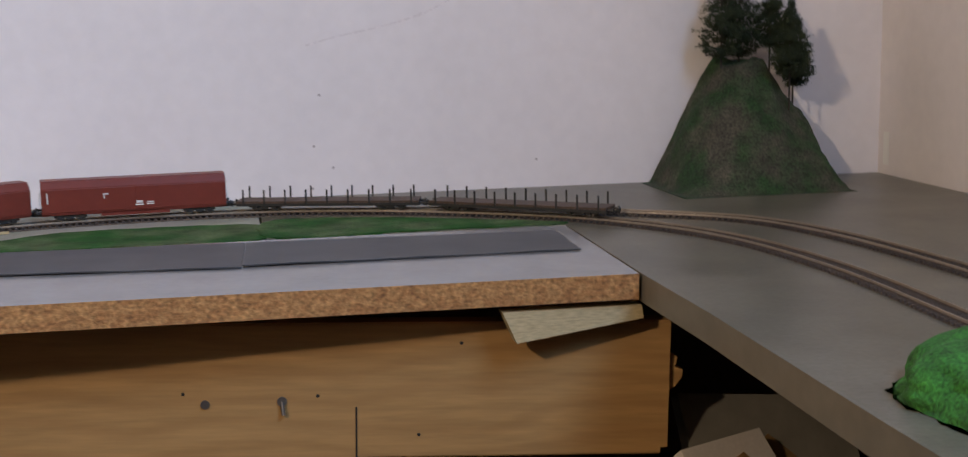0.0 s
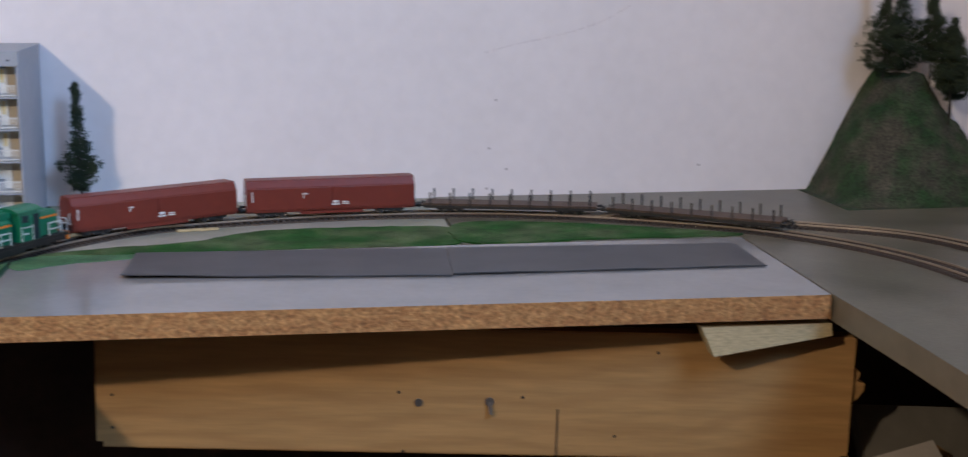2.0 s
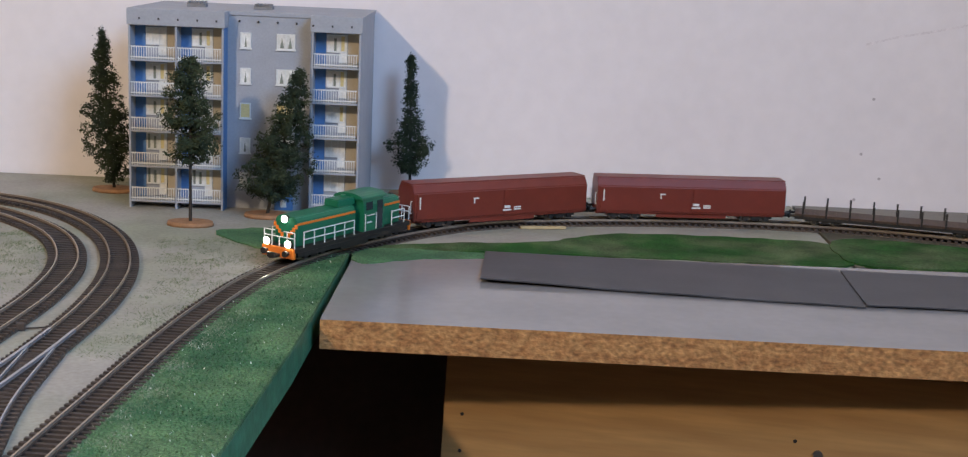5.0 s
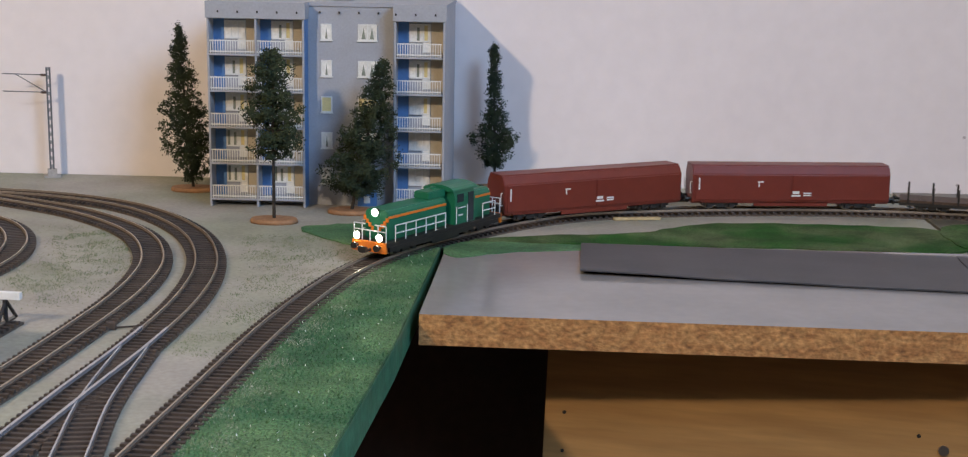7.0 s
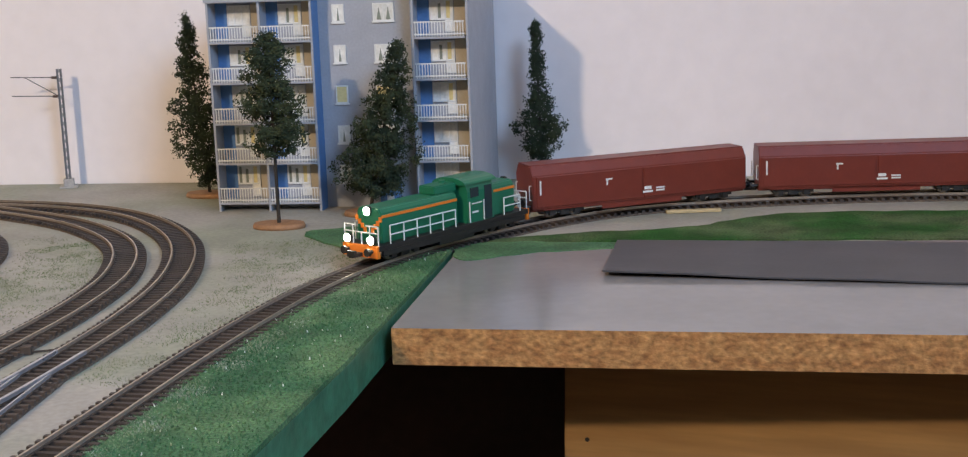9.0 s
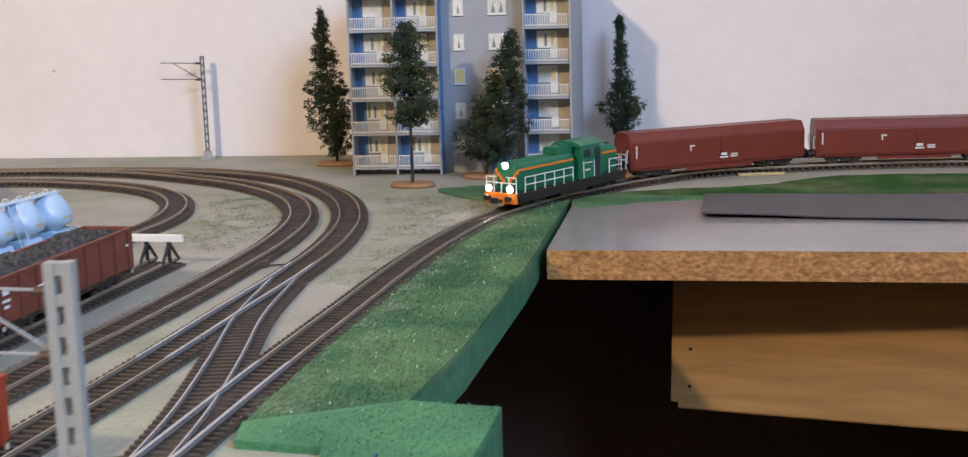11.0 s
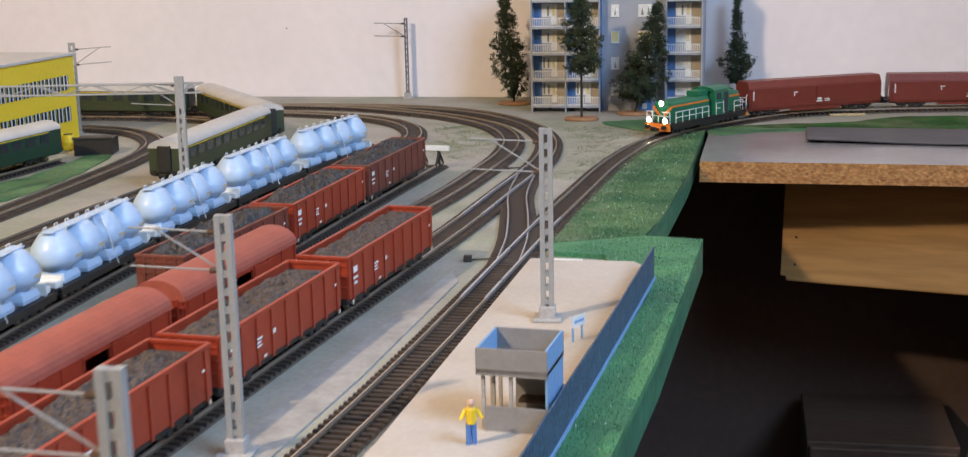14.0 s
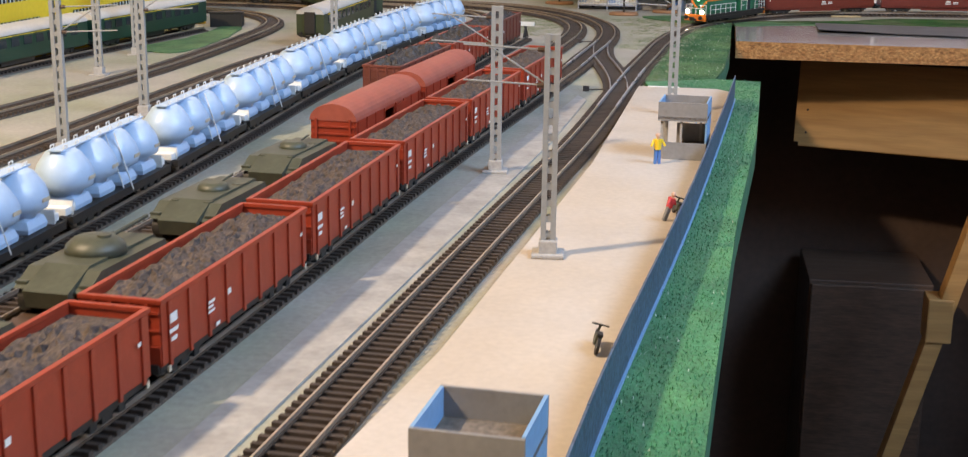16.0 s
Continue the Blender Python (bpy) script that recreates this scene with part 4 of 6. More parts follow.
def locomotive():
    """Front end towards +y."""
    half = 0.077
    top = root("diesel_locomotive", "green diesel shunting locomotive with an orange stripe and white railings", "locomotive")
    bm = bmesh.new()
    box(bm, -0.0160, 0.0160, -half, half, 0.0150, 0.0185, 0.0004)
    box(bm, -0.0150, 0.0150, -0.018, 0.018, 0.0085, 0.0150, 0.0008)
    for s in (-1, 1):
        box(bm, s * 0.0150 - 0.001, s * 0.0150 + 0.001, -half + 0.004, half - 0.004, 0.0115, 0.0150)
    part("frame", bm, M_BLACK, top)
    bm = bmesh.new()
    prism(bm, [(-0.0110, 0.0185), (0.0110, 0.0185), (0.0110, 0.0375), (0.0085, 0.0412), (-0.0085, 0.0412), (-0.0110, 0.0375)], -0.006, 0.069)
    bmesh.ops.bevel(bm, geom=bm.edges[:], offset=0.0008, segments=2, affect="EDGES")
    part("long_hood", bm, M_GREEN, top)
    bm = bmesh.new()
    prism(bm, [(-0.0110, 0.0185), (0.0110, 0.0185), (0.0110, 0.0375), (0.0085, 0.0412), (-0.0085, 0.0412), (-0.0110, 0.0375)], -0.068, -0.040)
    bmesh.ops.bevel(bm, geom=bm.edges[:], offset=0.0008, segments=2, affect="EDGES")
    part("short_hood", bm, M_GREEN, top)
    bm = bmesh.new()
    prism(bm, [(-0.0148, 0.0185), (0.0148, 0.0185), (0.0148, 0.0400), (0.0125, 0.0462), (-0.0125, 0.0462), (-0.0148, 0.0400)], -0.040, -0.012)
    part("cab", bm, M_GREEN, top)
    bm = bmesh.new()
    roof = [(0.0150 * math.cos(a), 0.0450 + 0.0048 * math.sin(a)) for a in [math.pi * k / 10 for k in range(11)]]
    prism(bm, roof[::-1], -0.0430, -0.0095)
    part("cab_roof", bm, M_GREEN, top)
    bm = bmesh.new()
    prism(bm, [(-0.0075, 0.0410), (0.0075, 0.0410), (0.0070, 0.0470), (-0.0070, 0.0470)], -0.0095, 0.0130)
    bmesh.ops.bevel(bm, geom=bm.edges[:], offset=0.0007, segments=2, affect="EDGES")
    rod(bm, (0, -0.003, 0.0470), (0, -0.003, 0.0488), 0.0022, 10)
    part("exhaust_housing", bm, M_GREEN, top)
    for s in (-1, 1):
        for y0, y1, n in ((-0.005, 0.0685, "stripe"), (-0.0675, -0.0405, "stripe")):
            bm = bmesh.new()
            box(bm, s * 0.0111 - 0.0003, s * 0.0111 + 0.0003, y0, y1, 0.0350, 0.0368)
            part(n, bm, M_ORANGE, top, "orange band along the hood")
        bm = bmesh.new()
        box(bm, s * 0.0149 - 0.0003, s * 0.0149 + 0.0003, -0.0235, -0.0150, 0.0360, 0.0425)
        part("cab_window", bm, M_DKGLASS, top)
        bm = bmesh.new()
        box(bm, s * 0.0150 - 0.0003, s * 0.0150 + 0.0003, -0.0375, -0.0300, 0.0190, 0.0425)
        part("cab_door", bm, M_DKGLASS, top)
        for y0, y1, posts in ((0.002, 0.066, 6), (-0.068, -0.050, 2)):
            bm = bmesh.new()
            x = s * 0.0157
            for k in range(posts):
                y = y0 + (y1 - y0) * k / (posts - 1)
                rod(bm, (x, y, 0.0185), (x, y, 0.0305), 0.00045, 6)
            for z in (0.0245, 0.0305):
                rod(bm, (x, y0, z), (x, y1, z), 0.00045, 6)
            part("handrail", bm, M_WHITE, top, "thin white side railing")
        bm = bmesh.new()
        for y in (-0.0285, -0.0135):
            rod(bm, (s * 0.0154, y, 0.0190), (s * 0.0154, y, 0.0330), 0.0004, 6)
        rod(bm, (s * 0.0154, -0.026, 0.0315), (s * 0.0154, -0.016, 0.0315), 0.0004, 6)
        box(bm, s * 0.0151 - 0.0003, s * 0.0151 + 0.0003, -0.0225, -0.0165, 0.0250, 0.0262)
        part("grab_rail", bm, M_WHITE, top)
    for e in (1, -1):
        bm = bmesh.new()
        box(bm, -0.0158, 0.0158, e * half - 0.0012, e * half + 0.0012, 0.0105, 0.0187, 0.0004)
        part("buffer_beam", bm, M_ORANGE, top, "orange buffer beam")
        bm = bmesh.new()
        ye = e * (half - 0.0006)
        for x in (-0.0150, -0.0075, 0.0, 0.0075, 0.0150):
            rod(bm, (x, ye, 0.0187), (x, ye, 0.0310 if abs(x) > 0.001 else 0.0265), 0.00045, 6)
        rod(bm, (-0.0150, ye, 0.0310), (-0.0045, ye, 0.0310), 0.00045, 6)
        rod(bm, (0.0045, ye, 0.0310), (0.0150, ye, 0.0310), 0.00045, 6)
        rod(bm, (-0.0150, ye, 0.0265), (0.0150, ye, 0.0265), 0.00045, 6)
        part("end_railing", bm, M_WHITE, top, "white end railing")
        ends = [(-0.0105, half + 0.0012, 0.0222), (0.0105, half + 0.0012, 0.0222), (0.0, 0.0700, 0.0392)]
        for x, y, z in ends:
            bm = bmesh.new()
            rod(bm, (x, e * (y - 0.002), z), (x, e * (y + 0.0006), z), 0.0030, 14)
            hl = part("headlight", bm, M_BLACK, top)
            bm = bmesh.new()
            rod(bm, (x, e * (y + 0.0006), z), (x, e * (y + 0.0012), z), 0.0027, 14)
            part("lens", bm, M_LIGHT if e > 0 else M_DKGLASS, hl, "lit warm white headlight lens" if e > 0 else "")
    bm = bmesh.new()
    for s in (-1, 1):
        for k in range(4):
            t = k / 4
            box(bm, s * (0.0105 - 0.0095 * t) - 0.0012, s * (0.0105 - 0.0095 * t) + 0.0012, 0.0688, 0.0696, 0.0352 - 0.010 * t - 0.0026, 0.0352 - 0.010 * t + 0.0006)
    part("chevron", bm, M_ORANGE, top, "orange chevron on the nose")
    running_gear(top, half, (-0.050, 0.050), 0.0150)
    return top


S0 = arc(T_MAIN, -0.207, 1.367) - 0.060
loco = locomotive()
loco.matrix_basis = on_track(T_MAIN, S0, 0.160) @ pose(0, 0, -0.0006, 0, 0, 180) @ Matrix.Scale(1.05, 4)
sw = sliding_wall_wagon()
sw.matrix_basis = on_track(T_MAIN, S0 + 0.180, 0.188)
copy_thing(sw, on_track(T_MAIN, S0 + 0.180 + 0.203, 0.188))


def stake_wagon():
    half = 0.098
    top = root("stake_wagon", "low dark flat wagon with upright stakes in the goods train", "goods wagon", "stake wagons")
    part("deck", box(bmesh.new(), -0.0160, 0.0160, -half, half, 0.0150, 0.0175, 0.0003), M_DARKWOOD, top)
    bm = bmesh.new()
    box(bm, 0, 0.0012, -0.0009, 0.0009, 0.0150, 0.0300)
    stake = mesh_of("stake", bm, M_BLACK)
    for k in range(9):
        for s in (-1, 1):
            shared("stake", stake, top, pose(s * 0.0161, -half + 0.008 + k * 0.0225, 0, 0, 0, 0 if s > 0 else 180))
    bm = bmesh.new()
    box(bm, -0.004, 0.004, -half, half, 0.0105, 0.0149)
    for s in (-1, 1):
        box(bm, s * 0.0145 - 0.001, s * 0.0145 + 0.001, -half, half, 0.0120, 0.0149)
    part("underframe", bm, M_BLACK, top)
    running_gear(top, half, (-0.068, 0.068), 0.0140)
    return top


st = stake_wagon()
st.matrix_basis = on_track(T_MAIN, S0 + 0.180 + 0.406, 0.196)
copy_thing(st, on_track(T_MAIN, S0 + 0.180 + 0.406 + 0.212, 0.196))


# ---- passenger coaches ----
def coach(label, paint, group, length=0.255, windows=True):
    half, w = length / 2, 0.0165
    top = root("passenger_coach", label, "railway coach", group)
    bm = bmesh.new()
    prism(bm, [(-w, 0.0145), (w, 0.0145), (w, 0.0400), (-w, 0.0400)], -half, half)
    part("body", bm, paint, top)
    bm = bmesh.new()
    roof = [((w + 0.0003) * math.cos(a), 0.0396 + 0.0085 * math.sin(a)) for a in [math.pi * k / 14 for k in range(15)]]
    prism(bm, roof[::-1], -half - 0.0004, half + 0.0004)
    part("roof", bm, M_ROOF, top, "pale grey rounded roof")
    n = 10
    bm = bmesh.new()
    box(bm, -0.0003, 0.0003, -0.0068, 0.0068, 0.0275, 0.0362)
    win = mesh_of("window", bm, M_DKGLASS if windows else M_BEIGE)
    for k in range(n):
        y = -half + 0.028 + k * (length - 0.056) / (n - 1)
        for s in (-1, 1):
            shared("window", win, top, pose(s * (w + 0.0002), y, 0))
    for s in (-1, 1):
        bm = bmesh.new()
        box(bm, s * (w + 0.0002) - 0.0002, s * (w + 0.0002) + 0.0002, -half + 0.02, half - 0.02, 0.0378, 0.0386)
        part("stripe", bm, M_YELLOW, top, "thin yellow line under the roof")
        bm = bmesh.new()
        box(bm, -0.0065, 0.0065, s * half - 0.0025, s * half + 0.0025, 0.0165, 0.0420, 0.0006)
        part("gangway", bm, M_BLACK, top)
    bm = bmesh.new()
    box(bm, -0.0125, 0.0125, -half, half, 0.0125, 0.0144)
    box(bm, -0.0115, 0.0115, -0.030, 0.030, 0.0085, 0.0125)
    part("underframe", bm, M_BLACK, top)
    running_gear(top, half, (-half + 0.04, half - 0.04))
    return top


SB = arc(T_B, -0.684, 1.235)
c1 = coach("olive green passenger coach with a pale grey roof", M_OLIVE, "coaches of the olive train")
c1.matrix_basis = on_track(T_B, SB - 0.255, 0.255)
for k in (1, 2):
    copy_thing(c1, on_track(T_B, SB - 0.255 + 0.266 * k, 0.255))
c2 = coach("dark green passenger coach with a grey roof", M_DKGREEN, "coaches beside the yellow hall", windows=True)
c2.matrix_basis = on_track(T_C, arc(T_C, -0.872, 1.11) - 0.255, 0.255)
copy_thing(c2, on_track(T_C, arc(T_C, -0.872, 1.11) - 0.52, 0.255))


# ---- buffer stop ----
bs = root("buffer_stop", "black buffer stop with a white painted cross beam", "buffer stop")
pb, tb = at(T_FOUR, arc(T_FOUR, -0.45, 1.105))
bs.matrix_basis = Matrix.LocRotScale((pb.x, pb.y, 0.0), Euler((0, 0, math.atan2(tb.y, tb.x) - math.pi / 2)), None)
bm = bmesh.new()
box(bm, -0.0195, 0.0195, -0.002, 0.002, 0.0195, 0.0245, 0.0005)
part("cross_beam", bm, M_WHITE, bs, "white painted cross beam")
for x in (-0.0085, 0.0085):
    bm = bmesh.new()
    rod(bm, (x, 0, 0.0045), (x, 0, 0.0210), 0.0016, 8)
    rod(bm, (x, 0.014, 0.0045), (x, 0.001, 0.0185), 0.0012, 8)
    rod(bm, (x, -0.012, 0.0045), (x, -0.001, 0.0165), 0.0012, 8)
    part("support", bm, M_BLACK, bs)


# ---- catenary masts ----
def catenary_mast(label, height=0.115, reach=0.045, paint=M_MAST, slim=False):
    top = root("catenary_mast", label, "catenary mast", "catenary masts")
    bm = bmesh.new()
    box(bm, -0.0085, 0.0085, -0.0085, 0.0085, 0, 0.0018, 0.0004)
    box(bm, -0.0048, 0.0048, -0.0048, 0.0048, 0.0016, 0.0085, 0.0006)
    part("base_block", bm, M_CONC, top)
    off, half = (0.0016, 0.0009) if slim else (0.0025, 0.0014)
    for s in (-1, 1):
        bm = bmesh.new()
        box(bm, s * off - half, s * off + half, -0.0022, 0.0022, 0.0085, height)
        part("post", bm, paint, top)
    bm = bmesh.new()
    box(bm, half - off - 0.0002, off - half + 0.0002, -0.0018, 0.0018, 0, 0.0034)
    batten = mesh_of("batten", bm, M_MAST)
    n = 13
    for k in range(n):
        shared("batten", batten, top, pose(0, 0, 0.0095 + k * (height - 0.0130) / (n - 1)))
    bm = bmesh.new()
    rod(bm, (-0.002, 0, height - 0.008), (-reach, 0, height - 0.006), 0.0005, 6)
    rod(bm, (-0.002, 0, height - 0.026), (-reach, 0, height - 0.024), 0.0005, 6)
    rod(bm, (-0.002, 0, height - 0.026), (-reach * 0.72, 0, height - 0.0065), 0.0005, 6)
    part("bracket_arm", bm, paint, top)
    for z in (height - 0.008, height - 0.026):
        bm = bmesh.new()
        rod(bm, (-0.0025, 0, z), (-0.0075, 0, z), 0.0013, 8)
        part("insulator", bm, M_DARKWOOD, top, "brown ribbed insulator")
    return top


mast = catenary_mast("grey lattice catenary mast with a bracket arm on a concrete foot")
mast.matrix_basis = pose(-0.2555, 0.540, 0.0112, 0, 0, 4)
for x, y, z, r in ((-0.312, 0.086, 0.0112, 4), (-0.374, 0.332, 0.0012, 4), (-0.640, 0.92, 0.0, 6), (-0.695, 0.337, 0.0, 184), (-0.70, 0.505, 0.0, 184), (-0.833, 0.718, 0.0, 4), (-0.858, 0.877, 0.0, 4), (-0.928, 1.288, 0.0, 200)):
    copy_thing(mast, pose(x, y, z, 0, 0, r))
# Darker grey than M_MAST, for the far mast only.
M_MASTDK = mat("dark_grey_mast", (0.12, 0.125, 0.14), 0.5, grain=0.06, scale=400)
far_mast = catenary_mast("slim dark grey catenary mast standing before the wall", paint=M_MASTDK, slim=True)
far_mast.matrix_basis = pose(-0.616, 1.684, 0.0, 0, 0, 20)
gantry = root("catenary_gantry", "pale grey lattice gantry beam across the loop tracks", "catenary gantry")
gantry.matrix_basis = pose(-0.62, 0.926, 0.100, 0, 0, 10)
bm = bmesh.new()
for z in (0.0, 0.0085):
    for y in (-0.003, 0.003):
        rod(bm, (0, y, z), (-0.40, y, z), 0.0007, 6)
part("chord", bm, M_MAST, gantry)
bm = bmesh.new()
for k in range(16):
    a, b = (0.0, 0.0085) if k % 2 else (0.0085, 0.0)
    for y in (-0.003, 0.003):
        rod(bm, (-0.025 * k, y, a), (-0.025 * (k + 1), y, b), 0.0005, 5)
part("lattice", bm, M_MAST, gantry)
bm = bmesh.new()
for s in (-0.02, -0.238, -0.385):
    box(bm, s - 0.002, s + 0.002, -0.0045, 0.0045, -0.100 if s < -0.3 else -0.012, 0.012)
part("hanger", bm, M_MAST, gantry)


# ---- apartment block ----
def apartment_block():
    """Front towards -y, left front corner at the origin."""
    W, D, H, R = 0.221, 0.155, 0.192, 0.020
    top = root("apartment_block", "grey-blue five-storey apartment block model with white balcony railings", "model building")
    bm = bmesh.new()
    box(bm, 0.0, W, R, D, 0.0, H - 0.004)
    part("wall", bm, M_BLDG, top)
    bm = bmesh.new()
    box(bm, -0.0012, W + 0.0012, R - 0.0012, D + 0.0005, H - 0.004, H, 0.0004)
    for x0, x1 in ((0.0, 0.0905), (0.174, W)):
        box(bm, x0 - 0.0012, x1 + 0.0012, -0.0012, R, H - 0.0155, H - 0.0001, 0.0004)
    part("parapet", bm, M_BLDG, top)
    for x in (0.052, 0.118):
        bm = bmesh.new()
        box(bm, x - 0.009, x + 0.009, 0.06, 0.075, H, H + 0.0035, 0.0005)
        for k in range(5):
            box(bm, x - 0.008 + k * 0.0035, x - 0.0065 + k * 0.0035, 0.058, 0.077, H + 0.0035, H + 0.0055)
        part("roof_vent", bm, M_SHELTER, top)
    bm = bmesh.new()
    box(bm, -0.0009, 0.0009, -0.0, R, 0.0, H - 0.0155)
    fin = mesh_of("fin_wall", bm, M_BLDG)
    for x in (0.0009, 0.0453, 0.0896, 0.1749, W - 0.0009):
        shared("fin_wall", fin, top, pose(x, 0, 0))
    bm = bmesh.new()
    box(bm, 0.0906, 0.0909, 0.0005, R - 0.0005, 0.0, H - 0.016)
    box(bm, 0.1736, 0.1739, 0.0005, R - 0.0005, 0.0, H - 0.016)
    part("blue_side_panel", bm, M_BLDGB, top, "blue painted side wall of the bay")
    units = (0.0018, 0.0462, 0.1758)
    wid = 0.0426
    bm = bmesh.new()
    box(bm, 0, wid, -0.0008, R, -0.0008, 0.0008)
    slab_me = mesh_of("balcony_slab", bm, M_BLDG)
    bm = bmesh.new()
    box(bm, 0.0, 0.010, R - 0.0008, R - 0.0002, 0.001, 0.0325)
    blue_me = mesh_of("blue_panel", bm, M_BLDGB)
    bm = bmesh.new()
    box(bm, 0.031, wid, R - 0.0008, R - 0.0002, 0.001, 0.0325)
    beige_me = mesh_of("beige_panel", bm, M_BEIGE)
    rail_me, low_rail_me = [mesh_of("railing", box(bmesh.new(), 0.0004, wid - 0.0004, -0.0009, -0.0002, z, z + 0.0010), M_WHITE) for z in (0.0125, 0.0025)]
    rail_bar_me = mesh_of("rail_bar", box(bmesh.new(), 0.0, 0.0007, -0.0008, -0.0003, 0.0008, 0.0130), M_WHITE)

    def bar(x0, x1, z0, z1, y0=R - 0.0016, y1=R - 0.0004):
        return mesh_of("frame_bar", box(bmesh.new(), x0, x1, y0, y1, z0, z1), M_WHITE)

    bars_me = [bar(*q) for q in ((0.0, 0.020, 0.0135, 0.0145), (0.0, 0.020, 0.0295, 0.0305), (0.0, 0.001, 0.0145, 0.0295), (0.019, 0.020, 0.0145, 0.0295), (0.0125, 0.0135, 0.0045, 0.0295), (0.0125, 0.020, 0.0035, 0.0045), (0.0190, 0.020, 0.0045, 0.0135), (0.006, 0.0068, 0.0145, 0.0295))]
    pane_me = mesh_of("window", box(bmesh.new(), 0.001, 0.019, R - 0.0011, R - 0.0001, 0.0145, 0.0295), M_PANE)
    door_me = mesh_of("door_pane", box(bmesh.new(), 0.0135, 0.019, R - 0.0011, R - 0.0001, 0.0045, 0.0144), M_PANE)
    rnd = random.Random(4)
    curtain_me = [mesh_of("curtain", box(bmesh.new(), x0, x1, R - 0.00125, R - 0.0011, 0.0150, z1), M_PANEY if x0 > 0.012 else M_CURTAIN) for x0, x1, z1 in ((0.0014, 0.0036, 0.029), (0.0140, 0.0172, 0.029), (0.0072, 0.0095, 0.027))]
    for f in range(5):
        z = 0.007 + 0.034 * f
        for x in units:
            shared("balcony_slab", slab_me, top, pose(x, 0, z))
            shared("blue_panel", blue_me, top, pose(x, 0, z))
            shared("beige_panel", beige_me, top, pose(x, 0, z))
            railing = shared("railing", rail_me, top, pose(x, 0, z))
            shared("lower_rail", low_rail_me, railing)
            for k in range(18):
                shared("rail_bar", rail_bar_me, railing, pose(0.0012 + k * (wid - 0.0030) / 17, 0, 0))
            w = shared("window", pane_me, top, pose(x + 0.0105, 0, z))
            shared("door_pane", door_me, w)
            for q in bars_me:
                shared("frame_bar", q, w)
            for q in curtain_me:
                if rnd.random() < 0.55:
                    shared("curtain", q, w)
    for x in units:
        shared("balcony_slab", slab_me, top, pose(x, 0, 0.177))
    for wd, x in ((0.0105, 0.103), (0.018, 0.138)):
        edge = [bar(*q, R - 0.0010, R + 0.0004) for q in ((0, wd, 0, 0.001), (0, wd, 0.014, 0.015), (0, 0.001, 0.001, 0.014), (wd - 0.001, wd, 0.001, 0.014)) + (((wd / 2 - 0.0004, wd / 2 + 0.0004, 0.001, 0.014),) if wd > 0.012 else ())]
        sill = mesh_of("window_sill", box(bmesh.new(), -0.0008, wd + 0.0008, R - 0.0016, R + 0.0004, -0.0012, 0.0), M_WHITE)
        glass = [mesh_of("window", box(bmesh.new(), 0.001, wd - 0.001, R - 0.0006, R + 0.0002, 0.001, 0.014), q) for q in (M_PANE, M_PANEY)]
        dark = [mesh_of("curtain_gap", prism(bmesh.new(), ((x0, 0.0012), (x0 + wd * 0.22, 0.0012), (x0 + wd * 0.11, 0.012)), R - 0.0008, R - 0.0006), M_CURTAIN) for x0 in ((wd * 0.39,) if wd < 0.012 else (wd * 0.18, wd * 0.62))]
        for f in range(5):
            if f == 0 and wd > 0.012:
                continue
            wobj = shared("window", glass[1 if f == 2 else 0], top, pose(x, 0, 0.021 + 0.034 * f))
            shared("window_sill", sill, wobj)
            for q in edge:
                shared("frame_bar", q, wobj)
            if f in (1, 3, 4):
                for q in dark:
                    shared("curtain_gap", q, wobj)
    bm = bmesh.new()
    box(bm, 0.138, 0.156, R - 0.004, R, 0.0, 0.021, 0.0005)
    part("entrance", bm, M_BLDGB, top, "blue entrance porch")
    bm = bmesh.new()
    box(bm, 0.144, 0.150, R - 0.0046, R - 0.0038, 0.003, 0.010)
    part("entrance_door", bm, M_WHITE, top)
    bm = bmesh.new()
    for k in range(12):
        x = 0.010 + k * 0.0183
        box(bm, x, x + 0.0016, (R if 0.0905 < x < 0.174 else 0) - 0.0016, (R if 0.0905 < x < 0.174 else 0) - 0.0010, 0.1815, 0.1835)
    tagged(part("roof_drain_hole", bm, M_BLACK, top), kind="stuff")
    bm = bmesh.new()
    for x in (0.02, 0.065, 0.195):
        box(bm, x, x + 0.005, R - 0.0006, R - 0.0001, 0.0022, 0.0042)
    tagged(part("cellar_vent", bm, M_BLACK, top), kind="stuff")
    return top


block = apartment_block()
block.matrix_basis = pose(-0.4155, 1.5430, 0.0)


